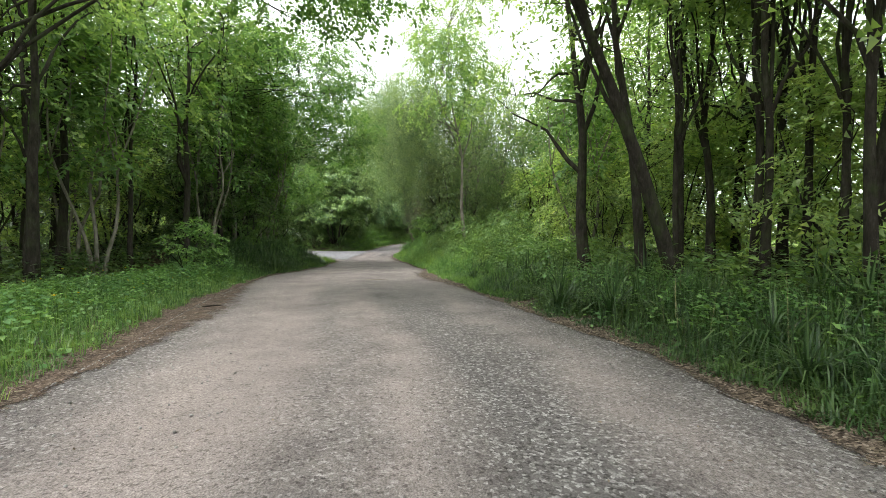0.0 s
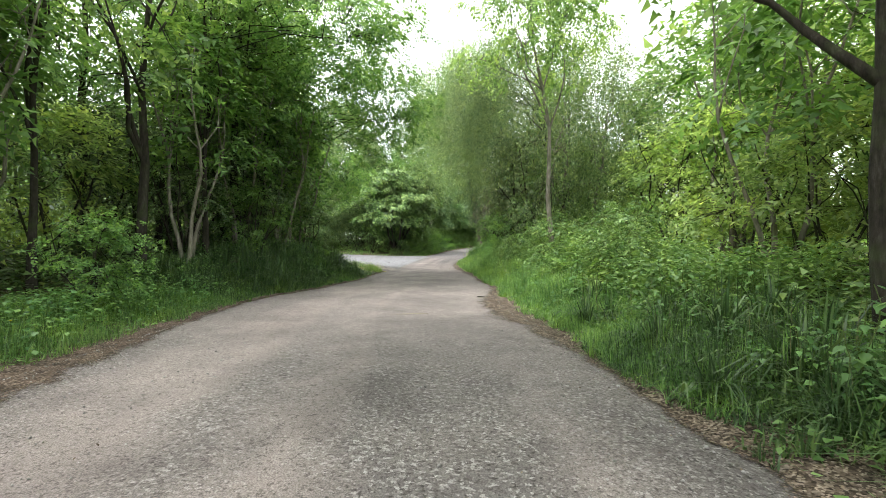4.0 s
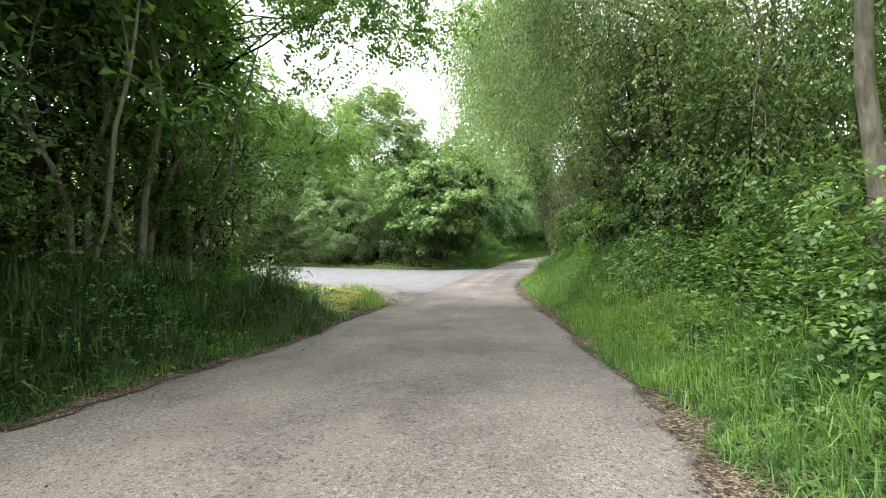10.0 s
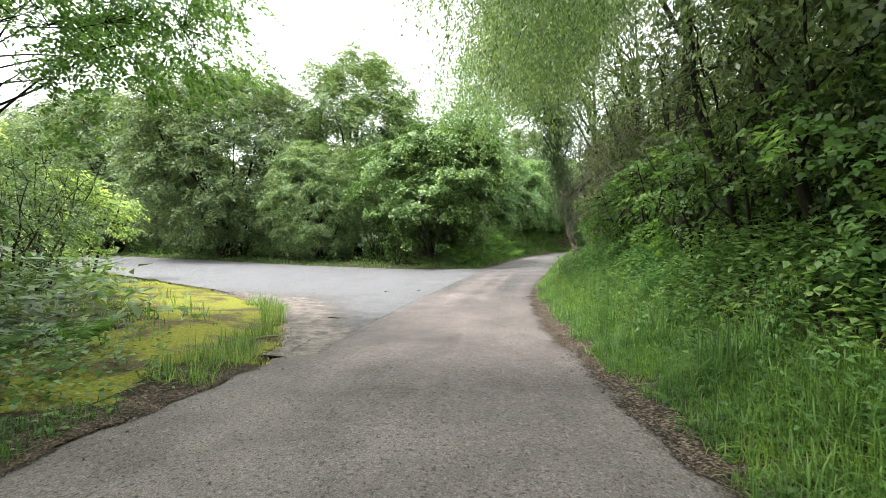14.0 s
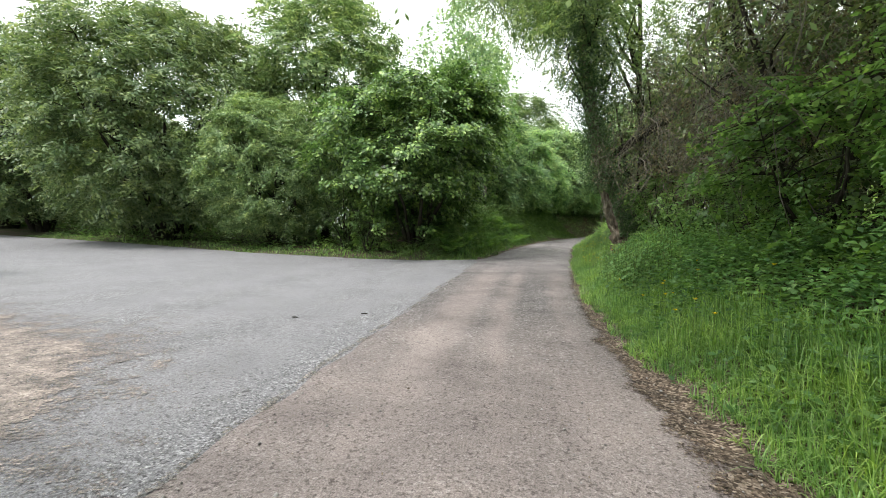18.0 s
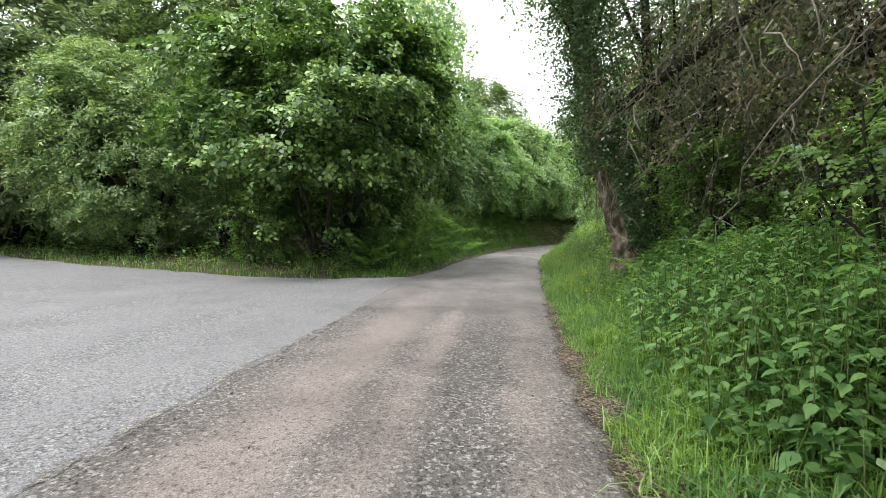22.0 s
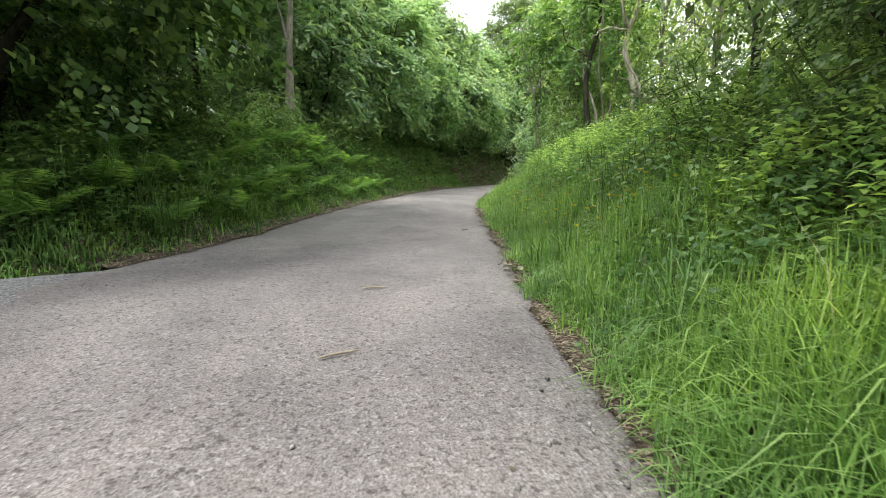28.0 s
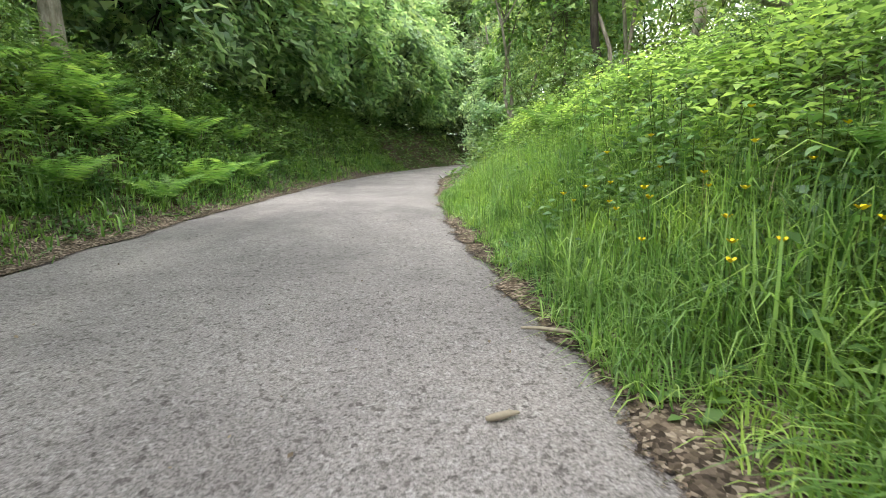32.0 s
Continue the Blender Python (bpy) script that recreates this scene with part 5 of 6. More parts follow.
bramble = make_tree("bramble_bush", "arching bramble mound with fresh green leaves", 32, 1.9, 0.1, 1.25, 0.02, 0.065, 64, 44, M_HERB, M_STEM,
                    stems=7, stem_spread=0.6, limbs=9, clump_r=0.38, group="brambles on the bank", shell=0.45, category="bush", aspect=0.7)
place(bramble, [(3.6, 49.6, 0, 0.75), (4.0, 51.8, 70, 0.45), (4.3, 53.6, 140, 0.45), (4.6, 57.6, 210, 0.7), (3.4, 47.2, 280, 0.9), (5.2, 49.0, 160, 0.7), 
                (5.6, 61.0, 300, 1.1), (2.9, 18.8, 10, 0.8), (3.6, 21.8, 80, 0.9), (4.4, 17.2, 150, 0.9), (4.9, 20.0, 220, 1.0), (2.3, 23.4, 290, 0.7), (3.5, 15.2, 100, 0.75), (2.6, 45.2, 170, 0.8),
                (-4.0, 52.6, 240, 0.7), (-3.6, 56.0, 310, 0.7), (-2.4, 59.0, 40, 0.7), (-5.4, 24.4, 110, 0.75), (-5.9, 20.2, 180, 0.75), (6.6, 56.4, 230, 0.9)])


# ---------------------------------------------------------------- single plants
def make_fern(seed, size=0.8, fronds=9):
    rng = np.random.default_rng(seed)
    root = thing("fern", "arching green fern with feathery fronds", "fern", "ferns on the banks")
    for k in range(fronds):
        az = 2 * np.pi * k / fronds + rng.uniform(-0.3, 0.3)
        d = np.array([np.cos(az), np.sin(az), 0])
        n = 16
        t = np.linspace(0, 1, n)
        ln = size * rng.uniform(0.75, 1.15)
        p = d * (ln * 0.85 * t ** 1.2)[:, None] + np.array([0, 0, 1]) * (ln * (0.95 * t - 0.55 * t ** 2.2))[:, None]
        v1, f1 = tube(p, np.linspace(0.006, 0.002, n), 3)
        s = np.array([-np.sin(az), np.cos(az), 0])
        pn, fn = [v1], [f1]
        c = len(v1)
        for i in range(2, n):
            w = ln * 0.30 * np.sin(np.pi * (0.12 + 0.88 * t[i]) ** 0.8) + 0.01
            for sg in (-1, 1):
                a = p[i]
                tip = a + s * sg * w + d * w * 0.35 - np.array([0, 0, 0.18 * w])
                q = (p[i] - p[i - 1]) * 0.42
                pn.append(np.array([a - q, (a + tip) / 2 - q * 0.9, tip, (a + tip) / 2 + q * 0.9]))
                fn.append(np.array([[0, 1, 2, 3]]) + c)
                c += 4
        part_np("frond", np.concatenate(pn), np.concatenate(fn), M_FERN, root)
    return root


rng_place = random.Random(7)
fern_spots = [(-3.3, 49.9), (-3.7, 50.8), (-3.2, 51.6), (-3.0, 52.6), (-3.6, 53.2), (-2.9, 54.4), (-3.4, 55.5), (-2.6, 56.4), (-2.2, 58.0), (-2.9, 57.4), (-1.6, 59.6), (-4.3, 52.2), (-4.1, 48.9),
              (3.0, 16.6), (2.9, 18.0), (-4.9, 24.0), (-5.3, 25.2), (-5.6, 26.3), (-5.0, 22.6), (1.9, 43.0), (2.4, 44.2), (2.2, 40.6), (3.4, 55.5), (4.0, 57.2), (3.9, 53.6), (2.6, 51.2)]
place(make_fern(71), [(x, y, rng_place.uniform(0, 360), rng_place.uniform(0.8, 1.25), 0.12) for x, y in fern_spots] + [(float(left_edge(np.array(y))) - rng_place.uniform(0.4, 2.6), y, rng_place.uniform(0, 360), rng_place.uniform(0.75, 1.2), 0.1) for y in [48.6 + 0.42 * k for k in range(26)]])


def make_nettle(seed, height=0.95, stems=5):
    rng = np.random.default_rng(seed)
    root = thing("nettle", "upright nettle with broad toothed leaves", "weed", "nettles by the lane")
    for k in range(stems):
        foot = np.array([rng.normal(0, 0.12), rng.normal(0, 0.12), 0])
        head = foot + np.array([rng.normal(0, 0.14), rng.normal(0, 0.14), height * rng.uniform(0.7, 1.1)])
        p = bend(rng, foot, head, 7, 0.03)
        v, f = tube(p, np.linspace(0.006, 0.003, 7), 4)
        stem = part_np("stem", v, f, M_STEM, root)
        vs, fs, c = [], [], 0
        for i in range(1, 7):
            for az in ((0, np.pi) if i % 2 else (np.pi / 2, 3 * np.pi / 2)):
                az = az + rng.uniform(-0.4, 0.4)
                d = np.array([np.cos(az), np.sin(az), -0.35])
                s = np.array([-np.sin(az), np.cos(az), 0])
                ln = 0.12 * (1.15 - 0.09 * i) * rng.uniform(0.8, 1.2)
                a = p[i] + d * 0.02
                prof = [(0.0, 0.10), (0.25, 0.34), (0.55, 0.28), (0.82, 0.13)]
                row = []
                for u, w in prof:
                    m = a + d * ln * u - np.array([0, 0, 0.12 * ln * u * u])
                    row += [m - s * ln * w + (0, 0, 0.05 * ln), m, m + s * ln * w + (0, 0, 0.05 * ln)]
                row.append(a + d * ln * 1.05 - np.array([0, 0, 0.2 * ln]))
                vs.append(np.array(row))
                q = []
                for r in range(3):
                    q += [[3 * r, 3 * r + 1, 3 * r + 4, 3 * r + 3], [3 * r + 1, 3 * r + 2, 3 * r + 5, 3 * r + 4]]
                q += [[9, 10, 12, 12], [10, 11, 12, 12]]
                fs.append((np.array(q[:6]) + c, np.array([[9, 10, 12], [10, 11, 12]]) + c))
                c += 13
        part_np("leaf_tier", np.concatenate(vs), [np.concatenate([a for a, _ in fs]), np.concatenate([b for _, b in fs])], M_NETTLE, root)["kind"] = "stuff"
    return root


nettle_spots = []
for k in range(105):
    y = rng_place.uniform(37.0, 40.3)
    nettle_spots.append((float(right_edge(np.array(y))) + rng_place.uniform(0.65, 2.2), y, rng_place.uniform(0, 360), rng_place.uniform(0.55, 0.9)))
for k in range(30):
    y = rng_place.uniform(2, 27)
    nettle_spots.append((float(right_edge(np.array(y))) + rng_place.uniform(0.9, 2.3), y, rng_place.uniform(0, 360), rng_place.uniform(0.6, 1.0)))
for k in range(16):
    y = rng_place.uniform(47, 56)
    nettle_spots.append((float(right_edge(np.array(y))) + rng_place.uniform(1.1, 2.4), y, rng_place.uniform(0, 360), rng_place.uniform(0.6, 1.0)))
place(make_nettle(73), nettle_spots)


def make_buttercup():
    rng = np.random.default_rng(75)
    root = thing("buttercup", "small yellow buttercup on a thin stem", "flower", "buttercups in the verge")
    v, f = tube(bend(rng, (0, 0, 0), (0.03, 0.02, 0.52), 5, 0.04), np.linspace(0.003, 0.002, 5), 3)
    part_np("stem", v, f, M_STEM, root)
    for k in range(5):
        a = 2 * np.pi * k / 5
        d, s = np.array([np.cos(a), np.sin(a), 0.85]), np.array([-np.sin(a), np.cos(a), 0])
        o = np.array([0.03, 0.02, 0.52])
        part_np("petal", np.array([o, o + d * 0.012 + s * 0.010, o + d * 0.024 + s * 0.007, o + d * 0.024 - s * 0.007, o + d * 0.012 - s * 0.010]), np.array([[0, 1, 2, 3, 4]]), M_YELLOW, root)
    return root


cups = []
for k in range(105):
    y = rng_place.uniform(41, 44) if k < 20 else rng_place.uniform(32.5, 36) if k < 32 else rng_place.uniform(47.5, 53)
    cups.append((float(right_edge(np.array(y))) + rng_place.uniform(0.3, 1.4), y, rng_place.uniform(0, 360), rng_place.uniform(0.75, 1.05)))
for k in range(25):
    y = rng_place.uniform(3.5, 12)
    cups.append((float(left_edge(np.array(y))) - rng_place.uniform(0.3, 2.4), y, rng_place.uniform(0, 360), rng_place.uniform(0.6, 0.9)))
place(make_buttercup(), cups)


def make_tussock(seed, mat, label, n=96, size=0.58, width=0.0055):
    rng = np.random.default_rng(seed)
    root = thing("grass_tussock", label, "grass", "tussocks on the verge")
    for k in range(4):
        m = n // 4
        a = rng.uniform(0, 6.28, m)
        r = np.abs(rng.normal(0, 0.09, m))
        v, f = blades(rng, r * np.cos(a), r * np.sin(a), np.zeros(m), size * rng.uniform(0.6, 1.15, m), width, 1.15, True)
        part_np("blade_tuft", v, f, mat, root)["kind"] = "stuff"
    return root


tufts = []
for lo, hi, near, far, side, count in ((16.5, 23.6, 0.3, 1.8, -1, 34), (49, 56, 0.2, 1.5, -1, 26), (44, 55, 0.5, 1.5, 1, 20), (26, 31, 0.3, 1.2, 1, 8)):
    for k in range(count):
        y = rng_place.uniform(lo, hi)
        off = rng_place.uniform(near, far)
        x = float(right_edge(np.array(y))) + off if side > 0 else float(left_edge(np.array(y))) - off
        tufts.append((x, y, rng_place.uniform(0, 360), rng_place.uniform(0.7, 1.2)))
mound_tufts = tufts[:34]
tufts = tufts[34:]
place(make_tussock(77, M_GRASS, "tussock of broad arching glossy grass blades"), tufts)
bank_tufts = []
for k in range(34):
    y = 46.6 + 0.24 * k
    bank_tufts.append((float(right_edge(np.array(y))) + rng_place.uniform(0.25, 1.3), y, rng_place.uniform(0, 360), rng_place.uniform(0.7, 1.1)))
place(make_tussock(79, M_GRASS_FRESH_LIT, "bright green tussock of long arching grass"), bank_tufts)
tufts = mound_tufts
for k in range(46):
    y = rng_place.uniform(0, 14)
    tufts.append((float(right_edge(np.array(y))) + rng_place.uniform(0.35, 2.6), y, rng_place.uniform(0, 360), rng_place.uniform(0.7, 1.25)))
place(make_tussock(78, M_SEDGE_SHADED, "sedge tussock with broad strap leaves, darkened for tree shade", 72, 0.75, 0.011), tufts)

def make_pink_flower():
    rng = np.random.default_rng(76)
    root = thing("pink_flower", "small pale pink wild flower on a thin stem", "flower", "pink flowers in the verge")
    v, f = tube(bend(rng, (0, 0, 0), (0.02, 0.03, 0.46), 5, 0.05), np.linspace(0.0025, 0.0015, 5), 3)
    part_np("stem", v, f, M_STEM, root)
    o = np.array([0.02, 0.03, 0.46])
    for k in range(5):
        a = 2 * np.pi * k / 5
        d, e = np.array([np.cos(a), np.sin(a), 0.3]), np.array([-np.sin(a), np.cos(a), 0])
        part_np("petal", np.array([o, o + d * 0.010 + e * 0.007, o + d * 0.018 + e * 0.004, o + d * 0.018 - e * 0.004, o + d * 0.010 - e * 0.007]), np.array([[0, 1, 2, 3, 4]]), M_PINK, root)
    return root


pinks = []
for k in range(22):
    y = rng_place.choice([rng_place.uniform(40.2, 43.5), rng_place.uniform(48, 50.5)])
    pinks.append((float(right_edge(np.array(y))) + rng_place.uniform(0.35, 1.3), y, rng_place.uniform(0, 360), rng_place.uniform(0.55, 0.75)))
place(make_pink_flower(), pinks)

# ---------------------------------------------------------------- stones, litter, sticks
def loose_stones():
    rng = np.random.default_rng(81)
    y = np.where(rng.random(7600) < 0.35, rng.uniform(-1, 12, 7600), rng.uniform(-1, 46, 7600))
    u = np.clip(rng.choice([0.1, 0.5, 0.88], 7600) + rng.normal(0, 0.13, 7600), 0.04, 0.96)
    x = left_edge(y) + (right_edge(y) - left_edge(y)) * u
    s = np.abs(rng.normal(0.002, 0.003, 7600)) + 0.003
    box = np.array([[-1, -1, -0.6], [1, -0.8, -0.6], [0.9, 1, -0.6], [-0.8, 0.9, -0.6], [-0.6, -0.5, 0.6], [0.5, -0.6, 0.5], [0.6, 0.5, 0.7], [-0.5, 0.6, 0.5]])
    v = box[None] * rng.uniform(0.6, 1.2, (7600, 8, 1)) * s[:, None, None]
    a = rng.uniform(0, 6.28, 7600)
    ca, sa = np.cos(a)[:, None], np.sin(a)[:, None]
    v = np.stack([v[..., 0] * ca - v[..., 1] * sa, v[..., 0] * sa + v[..., 1] * ca, v[..., 2]], -1)
    v = v + np.stack([x, y, rise(y) + 0.028 + s * 0.3], 1)[:, None]
    f = np.array([[0, 3, 2, 1], [4, 5, 6, 7], [0, 1, 5, 4], [1, 2, 6, 5], [2, 3, 7, 6], [3, 0, 4, 7]])
    q = (np.arange(7600)[:, None, None] * 8 + f[None]).reshape(-1, 4)
    tagged(part_np("loose_stones", v.reshape(-1, 3), q, M_STONE), "loose pale gravel stones scattered on the lane", "gravel", kind="stuff")


def leaf_litter():
    rng = np.random.default_rng(83)
    y = rng.uniform(-1, 62, 13000)
    right = rng.random(13000) < 0.65
    x = np.where(right, right_edge(y) - np.abs(rng.normal(0, 0.2 + 0.35 * np.exp(-((y - 14.5) / 3.0) ** 2), 13000)) + 0.2, left_edge(y) + np.abs(rng.normal(0, 0.25, 13000)) - 0.1)
    ok = ~((~right) & (y > 27.5) & (y < 47.5)) & ((y < 44) | (rng.random(len(y)) < 0.35))
    x, y = x[ok], y[ok]
    cx = rng.uniform(-9, -3.3, 2500)
    x, y = np.concatenate([x, cx]), np.concatenate([y, np.interp(cx, NEAR_X, NEAR_Y) + rng.normal(0.12, 0.16, 2500)])
    ly2 = rng.uniform(-1, 58, 1600)
    lx2 = left_edge(ly2) + (right_edge(ly2) - left_edge(ly2)) * rng.random(1600)
    x, y = np.concatenate([x, lx2]), np.concatenate([y, ly2])
    p = np.stack([x, y, np.maximum(rise(y) + 0.035, ground_z(x, y) + 0.012)], 1)
    v, f = leaves(rng, p, rng.uniform(0.008, 0.03, (len(p), 1)), None, 0.5, 0.0, 2.0, 0.1)
    tagged(part_np("leaf_litter", v, f, M_LITTER), "brown dead leaves and chips along the road edge", "litter", kind="stuff")


def leaf_pile(x, y):
    """A heap of curled, bleached leaves."""
    rng = np.random.default_rng(85)
    root = thing("leaf_pile", "heap of bleached dry leaves at the verge", "litter")
    for k in range(46):
        a, r = rng.uniform(0, 6.28), abs(rng.normal(0, 0.11))
        c = np.array([r * np.cos(a) * 0.8, r * np.sin(a) * 1.9, 0.02 + max(0.0, 0.05 - 0.3 * r) * rng.random()])
        ln, wd, t = rng.uniform(0.028, 0.055), rng.uniform(0.011, 0.021), rng.uniform(0, 6.28)
        d, e = np.array([np.cos(t), np.sin(t), rng.normal(0, 0.25)]), np.array([-np.sin(t), np.cos(t), rng.normal(0, 0.35)])
        rows = [c + d * ln * (u - 0.5) + (0, 0, 0.3 * ln * (u - 0.5) ** 2) + e * wd * w * sg + (0, 0, 0.012 * abs(sg)) for u, w in ((0, 0.1), (0.3, 0.9), (0.65, 1.0), (1, 0.1)) for sg in (-1, 0, 1)]
        q = [[3 * i + j, 3 * i + j + 1, 3 * i + j + 4, 3 * i + j + 3] for i in range(3) for j in range(2)]
        part_np("dry_leaf", np.array(rows), np.array(q), M_STRAW, root)
    root.matrix_basis = pose(x, y, max(float(rise(np.array(y))) + 0.02, float(ground_z(np.array([x]), np.array([y]))[0]) + 0.01))


M_STRAW = plain("bleached_leaf", (0.17, 0.15, 0.105), (0.42, 0.385, 0.29), 40)
loose_stones()
leaf_litter()
leaf_pile(0.76, 48.3)


def stick(label, x, y, turn, length, r, mat=M_DEADWOOD, lift=0.0, tilt=0.0, seed=1):
    rng = np.random.default_rng(seed)
    root = thing("stick", label, "stick")
    p = bend(rng, (-length / 2, 0, r), (length / 2, 0, r), 7, 0.035)
    p[:, 2] = r + np.abs(p[:, 2] - r) * 0.2
    v, f = tube(p, np.array([0.6, 0.9, 1, 1, 0.9, 0.75, 0.35]) * r, 6)
    part_np("shaft", v, f, mat, root, smooth=True)
    a = p[4]
    v, f = tube(bend(rng, a, a + (0.12 * length, 0.14 * length, r * 0.5), 4, 0.04), np.array([0.55, 0.45, 0.3, 0.15]) * r, 5)
    part_np("side_twig", v, f, mat, root, smooth=True)
    z = max(float(rise(np.array(y))) + 0.03, float(ground_z(np.array([x]), np.array([y]))[0]))
    root.matrix_basis = pose(x, y, z + lift, 0, tilt, turn)


stick("short brown stick lying on the lane edge", 0.75, 16.55, 5, 0.18, 0.014, M_BARK, seed=2)
stick("broken dark twig lying on the gravel", -3.08, 8.04, 35, 0.3, 0.013, M_BARK, seed=3)
stick("broken dark stick lying on the gravel", -3.9, 29.65, -12, 0.25, 0.012, M_BARK, seed=12)
stick("short dark twig lying on the tarmac", -3.64, 35.0, 30, 0.10, 0.009, M_BARK, seed=13)
stick("short dark twig lying on the tarmac", -4.5, 34.5, -8, 0.11, 0.010, M_BARK, seed=14)
stick("long thin twig lying on the gravel", -0.6, 13.7, 15, 0.7, 0.008, seed=4)
stick("short grey stick lying on the lane", 0.66, 51.1, 4, 0.11, 0.012, seed=5)
stick("broken twig lying on the lane", -0.66, 46.1, 30, 0.22, 0.008, seed=6)
stick("broken twig lying on the lane", -0.56, 47.5, 10, 0.2, 0.008, seed=7)
stick("weathered branch lying at the junction corner", -4.15, 27.55, 62, 0.8, 0.026, seed=8)
stick("thin pale stick at the grass edge", 1.2, 51.6, -35, 0.5, 0.01, seed=9)


def dead_branch():
    rng = np.random.default_rng(91)
    root = thing("dead_branch", "bleached dead branch lying on the bank", "branch")
    v, f = tube(bend(rng, (-0.9, 0, 0.65), (1.3, 0.1, 0.0), 9, 0.05), np.linspace(0.10, 0.05, 9), 8)
    part_np("bough", v, f, M_SPLIT, root, smooth=True)
    for a, b in (((-0.7, 0, 0.6), (-1.1, 0.2, 1.5)), ((-0.5, 0, 0.5), (-1.4, -0.2, 0.9)), ((0.2, 0.05, 0.3), (0.6, 0.2, 0.8))):
        v, f = tube(bend(rng, a, b, 5, 0.06), np.linspace(0.05, 0.015, 5), 6)
        part_np("broken_limb", v, f, M_SPLIT, root, smooth=True)
    root.matrix_basis = pose(6.25, 55.0, float(ground_z(np.array([6.25]), np.array([55.0]))[0]) + 0.5, 0, 0, 0)


dead_branch()


def dead_trunk(label, x, y, height, r, mat, lean, limbs, seed):
    """A bare standing trunk with crooked broken limbs."""
    rng = np.random.default_rng(seed)
    root = thing("bare_trunk", label, "tree")
    p = bend(rng, (0, 0, -0.3), (lean[0], lean[1], height), 11, 0.02)
    rr = r * np.linspace(1.1, 0.4, 11)
    v, f = tube(p, rr, 9)
    part_np("trunk", v, f, mat, root, smooth=True)
    for k in range(limbs):
        i = int(rng.integers(3, 9))
        d = unit(rng.normal(0, 1, 3) * np.array([1, 0.6, 0.3]) + np.array([0, 0, 0.5]))
        lp = bend(rng, p[i], p[i] + d * rng.uniform(0.6, 1.5), 6, 0.1)
        v, f = tube(lp, np.linspace(rr[i] * 0.5, 0.008, 6), 6)
        limb = part_np("broken_limb", v, f, mat, root, smooth=True)
        v, f = tube(bend(rng, lp[3], lp[3] + rng.normal(0, 0.3, 3) + (0, 0, 0.15), 4, 0.1), [0.012, 0.009, 0.006, 0.003], 4)
        part_np("twig", v, f, mat, limb)
    root.matrix_basis = pose(x, y, float(ground_z(np.array([x]), np.array([y]))[0]))


dead_trunk("pale bleached standing trunk with broken limbs", 6.1, 56.6, 6.5, 0.10, M_SPLIT, (0.3, 0.1), 8, 95)
dead_trunk("thin dark bare trunk on the bank", 6.0, 58.9, 8.0, 0.09, M_BARK, (-0.2, 0.0), 6, 96)
dead_trunk("dark crooked trunk among the brambles", 5.2, 50.9, 6.0, 0.07, M_BARK, (0.4, 0.2), 7, 97)
dead_trunk("grey bare willow stem at the bend", 8.6, 72.6, 7.0, 0.09, M_BARK_PALE, (-0.5, 0.2), 9, 98)


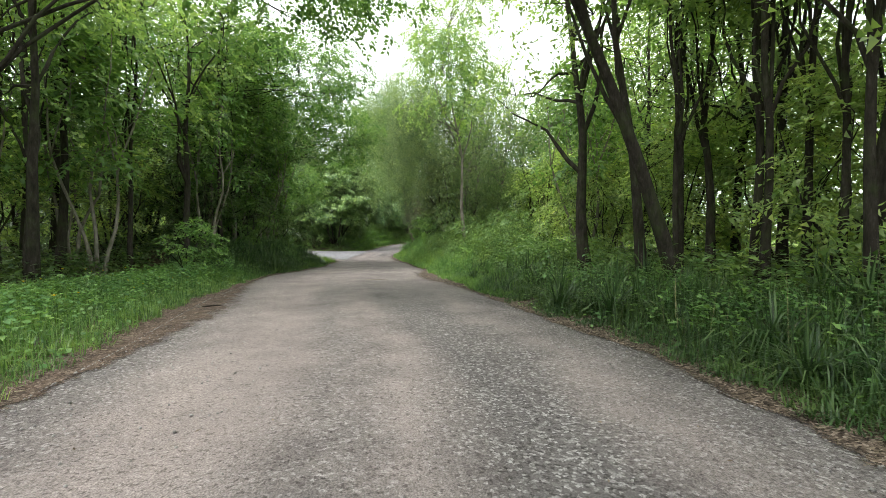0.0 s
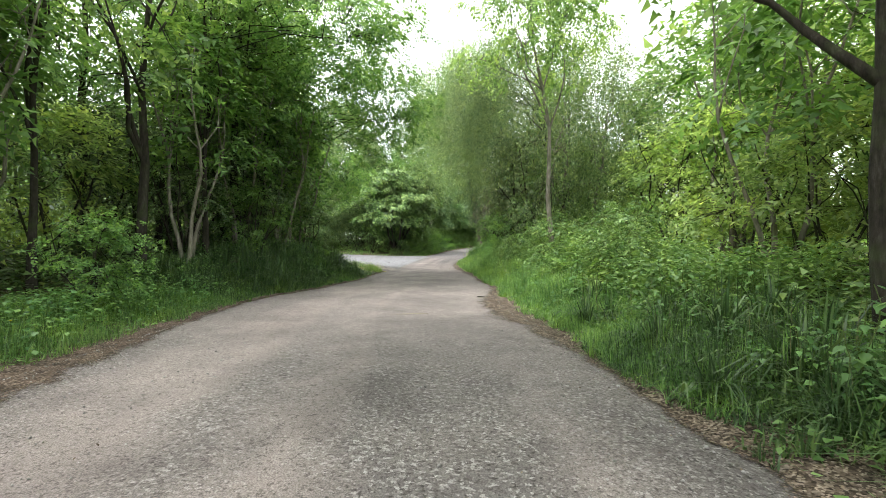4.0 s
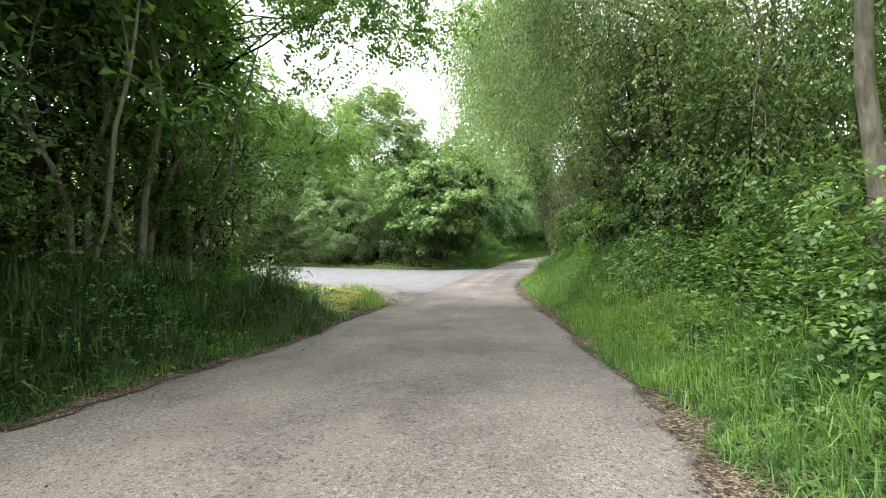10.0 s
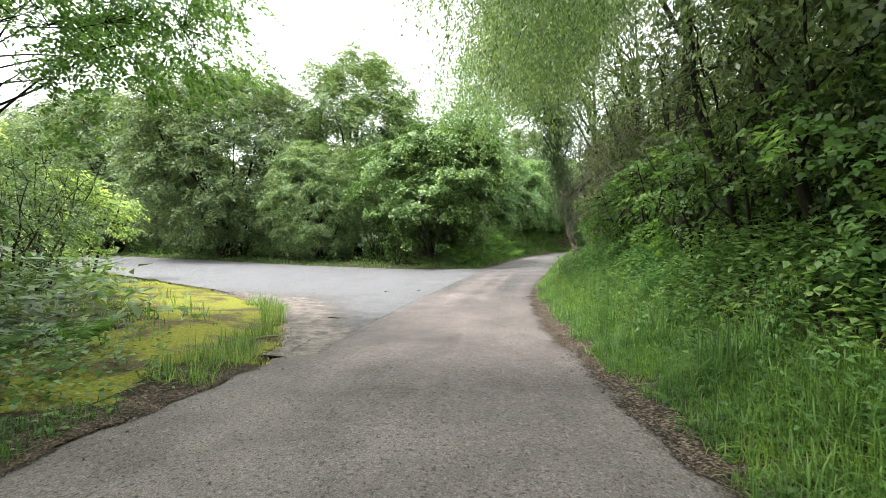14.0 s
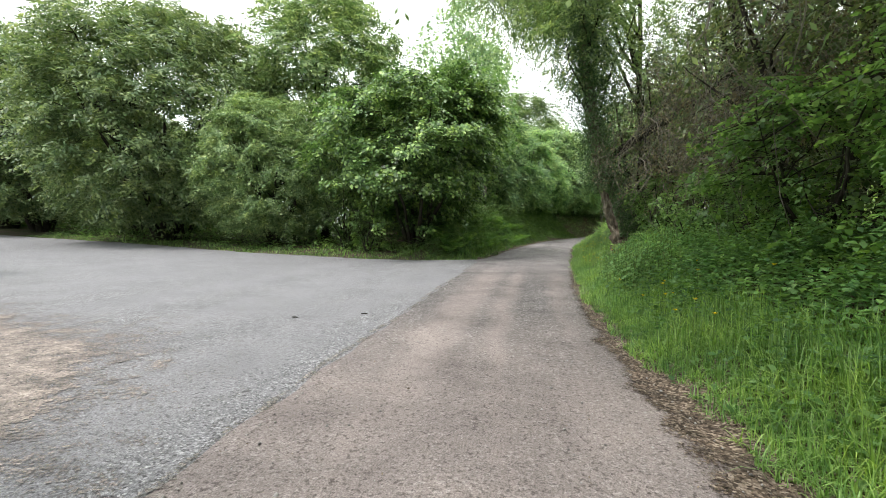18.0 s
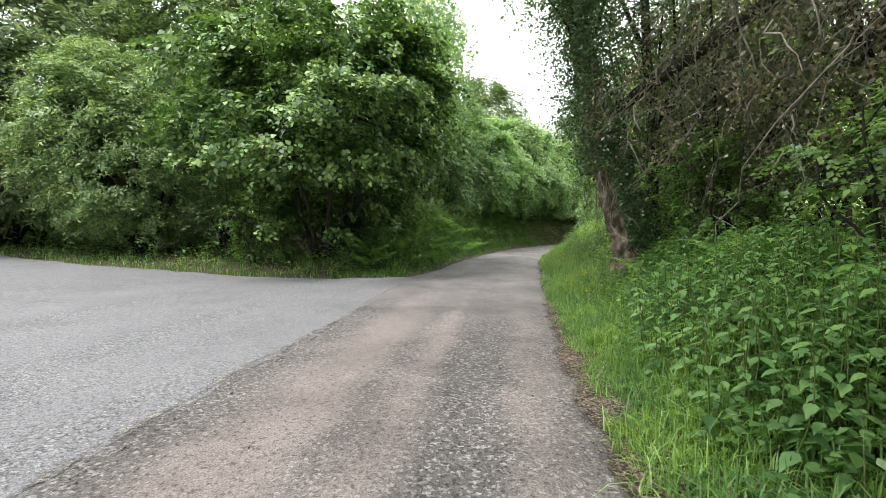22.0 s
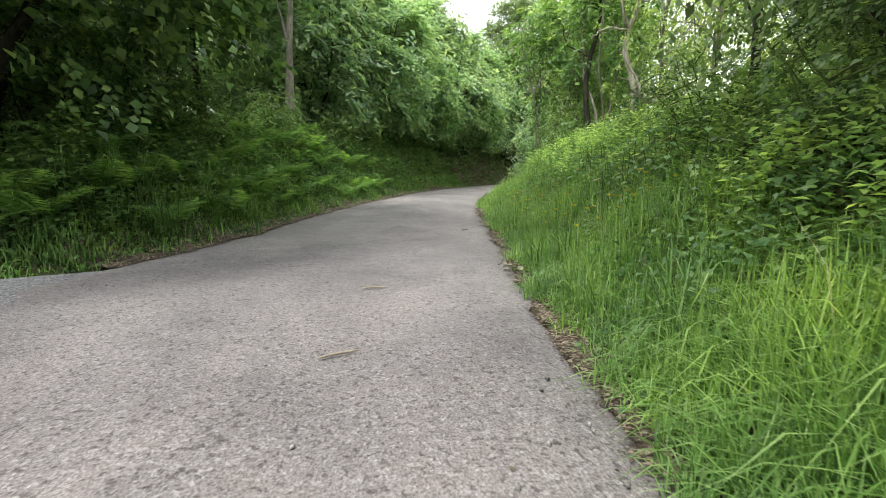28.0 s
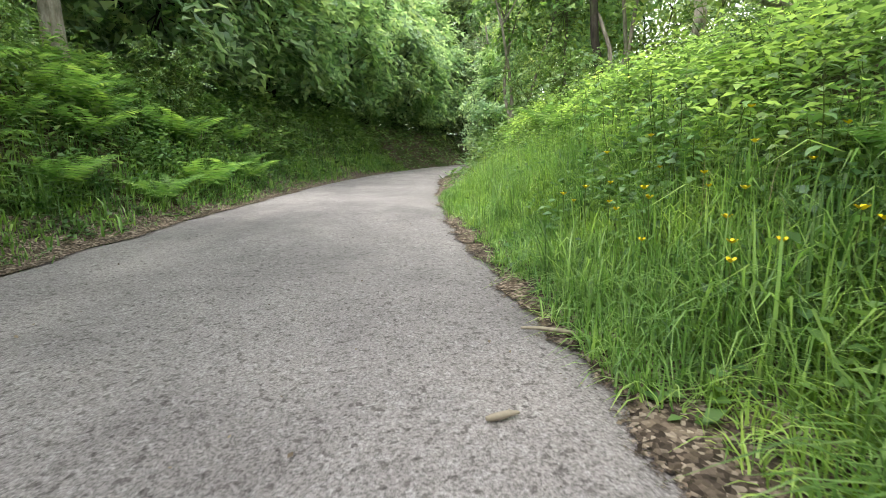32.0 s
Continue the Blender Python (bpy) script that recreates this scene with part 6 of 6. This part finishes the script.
def ivy_trunk():
    """A broken old trunk, bare and split in places, thick with ivy."""
    rng = np.random.default_rng(93)
    root = thing("ivy_trunk", "broken old trunk with split bark and hanging ivy", "tree")
    p = np.array([(0, 0, -0.3), (0.0, 0, 0.4), (-0.10, 0, 0.9), (-0.25, 0.02, 1.4), (-0.43, 0.03, 2.0), (-0.62, 0.05, 2.7), (-0.78, 0.08, 3.5), (-0.95, 0.1, 4.4), (-1.1, 0.15, 5.4), (-1.3, 0.2, 7.0), (-1.5, 0.3, 9.4)])
    r = np.array([0.40, 0.30, 0.23, 0.27, 0.22, 0.26, 0.22, 0.19, 0.17, 0.13, 0.05])
    fine = np.linspace(0, 10, 110)
    pf = np.stack([np.interp(fine, np.arange(11), p[:, k]) for k in range(3)], 1)
    v, f = tube(pf, np.interp(fine, np.arange(11), r), 36)
    a = np.tile(np.arange(36) * 2 * np.pi / 36, 110)
    ridge = 1 + 0.06 * np.sin(3 * a + 2.1 * v[:, 2]) + 0.06 * np.sin(7 * a - 1.3 * v[:, 2]) + 0.04 * np.sin(5.1 * v[:, 2] + a)
    core = np.repeat(pf, 36, 0)
    rough = np.array([noise.fractal(Vector((q[0] * 9, q[1] * 9, q[2] * 3.5)), 0.6, 2.0, 5) for q in v])
    v = core + (v - core) * (ridge + 0.34 * rough)[:, None]
    part_np("trunk", v, f, M_ROT, root)
    for k in range(34):
        a = rng.uniform(-2.2, 1.2)
        z0 = rng.uniform(1.6, 4.6)
        s = np.array([np.interp(z0, p[:, 2], p[:, 0]), 0, z0]) + np.array([np.cos(a), np.sin(a), 0]) * 0.3
        v, f = tube(bend(rng, s, s + (rng.normal(0.15, 0.3), rng.normal(-0.1, 0.2), -rng.uniform(0.8, 2.0)), 12, 0.07), np.linspace(0.009, 0.004, 12), 4)
        part_np("ivy_stem", v, f, M_BARK_PALE, root)
    n = 34000
    z = rng.uniform(0.7, 8.0, n)
    low = z < 3.0
    a = np.where(low & (z < 2.1), rng.uniform(-1.75, 1.4, n), rng.uniform(0, 6.28, n))
    rr = np.interp(z, p[:, 2], r) + np.abs(rng.normal(0.06, 0.20, n)) * np.minimum(0.7 + 0.26 * z, 2.0)
    pos = np.stack([np.interp(z, p[:, 2], p[:, 0]) + rr * np.cos(a), rr * np.sin(a), z], 1)
    v, f = leaves(rng, pos, 0.055, None, 0.75, 0.5, 0.2)
    part_np("ivy", v, f, M_IVY, root)["kind"] = "stuff"
    heads = np.array([-1.1, 0.4, 8.2]) + unit(rng.normal(0, 1, (420, 3))) * rng.uniform(0.3, 1, (420, 1)) * np.array([2.5, 2.5, 3.0])
    v, f = sprays(rng, heads, 60, 0.10, np.array([-1.0, 0.3, 6.5]), 0.5, 0.6, 0.6, 0.5, 0.8)
    part_np("crown", v, f, M_LEAF_WILLOW, root)["kind"] = "stuff"
    for c in heads[::38]:
        v, f = tube(bend(rng, p[rng.integers(7, 10)], c, 8, 0.05), np.linspace(0.045, 0.006, 8), 6)
        part_np("limb", v, f, M_BARK, root, smooth=True)
    big = bend(rng, (-0.35, 0, 3.3), (2.6, -4.6, 5.2), 9, 0.03)
    v, f = tube(big, np.linspace(0.13, 0.07, 9), 8)
    part_np("leaning_bough", v, f, M_BARK, root, smooth=True)
    root.matrix_basis = pose(1.85, 43.8, float(ground_z(np.array([1.85]), np.array([43.8]))[0]))


ivy_trunk()


def vine(seed, a, b):
    rng = np.random.default_rng(seed)
    root = thing("hanging_vine", "bare pale creeper hanging in the hedge", "vine", "creepers in the hedge")
    v, f = tube(bend(rng, a, b, 14, 0.10), np.linspace(0.009, 0.004, 14), 5)
    part_np("stem", v, f, M_BARK_PALE, root, smooth=True)
    mid = np.array(a) * 0.5 + np.array(b) * 0.5
    v, f = tube(bend(rng, mid, mid + rng.normal(0, 0.4, 3) - (0, 0, 0.6), 6, 0.08), np.linspace(0.01, 0.004, 6), 4)
    part_np("side_stem", v, f, M_BARK_PALE, root, smooth=True)


for k in range(10):
    y = 33.8 + 0.86 * k
    x = float(right_edge(np.array(y))) + 1.75 + 0.35 * math.sin(k * 2.1)
    vine(200 + k, (x, y, 4.2 + 0.7 * math.sin(k * 1.7)), (x + 0.5 * math.sin(k), y + 0.5 * math.cos(k * 1.3), 1.3))


def dry_tangle(seed, x, y, low, high, wide):
    """A curtain of withered creeper: fine drooping stems with a few dry leaves left on them."""
    rng = np.random.default_rng(seed)
    root = thing("creeper_tangle", "brown withered tangle of creeper in the hedge", "creeper", "creepers in the hedge")
    stems, spots = [], []
    for k in range(150):
        a = np.array([rng.normal(0, wide * 0.4), rng.normal(0, wide * 0.4), rng.uniform(low + 0.5, high)])
        p = bend(rng, a, a + (rng.normal(0, 0.5), rng.normal(0, 0.5), -rng.uniform(0.3, 1.5)), 8, 0.12, rng.uniform(0, 0.15))
        stems.append(tube(p, np.linspace(0.006, 0.0025, 8), 3))
        spots.append(p[rng.integers(1, 8, 34)] + rng.normal(0, 0.07, (34, 3)))
    v, f = joined(stems)
    part_np("dry_stem", v, f, M_BARK_PALE, root)["kind"] = "stuff"
    v, f = leaves(rng, np.concatenate(spots), 0.06, None, 0.55, 0.9, 0.1)
    part_np("dry_leaf", v, f, M_LEAF_DRY, root)["kind"] = "stuff"
    root.matrix_basis = pose(x, y, float(ground_z(np.array([x]), np.array([y]))[0]))


for k, (x, y, low, high, wide) in enumerate([(2.8, 42.6, 1.2, 4.6, 1.5), (2.6, 40.6, 1.6, 4.8, 1.4), (2.9, 38.6, 1.8, 4.4, 1.3), (2.9, 36.4, 2.0, 4.2, 1.2)]):
    dry_tangle(260 + k, x, y, low, high, wide)


def forked_creeper(seed, x, y, top, low):
    """A pale woody creeper that hangs in crooked forks."""
    rng = np.random.default_rng(seed)
    root = thing("woody_creeper", "pale woody creeper hanging in crooked forks", "vine", "creepers in the hedge")
    main = bend(rng, (0, 0, top), (rng.normal(0, 0.3), rng.normal(0, 0.3), low), 14, 0.07)
    v, f = tube(main, np.linspace(0.019, 0.007, 14), 6)
    part_np("stem", v, f, M_BARK_PALE, root, smooth=True)
    for k in range(4):
        a = main[rng.integers(2, 11)]
        v, f = tube(bend(rng, a, a + rng.normal(0, 0.45, 3) - (0, 0, rng.uniform(0.3, 1.0)), 9, 0.09), np.linspace(0.012, 0.004, 9), 5)
        part_np("side_stem", v, f, M_BARK_PALE, root, smooth=True)
    root.matrix_basis = pose(x, y, float(ground_z(np.array([x]), np.array([y]))[0]))


for k, (x, y, top, low) in enumerate([(2.15, 37.6, 5.0, 2.0), (2.25, 38.2, 5.2, 2.2), (2.05, 38.9, 4.6, 1.9), (2.3, 36.8, 4.4, 1.8), (1.95, 40.4, 4.2, 1.9), (1.9, 41.6, 4.0, 1.7), (2.2, 35.8, 3.6, 1.5), (1.75, 42.4, 3.6, 1.5)]):
    forked_creeper(280 + k, x, y, top, low)
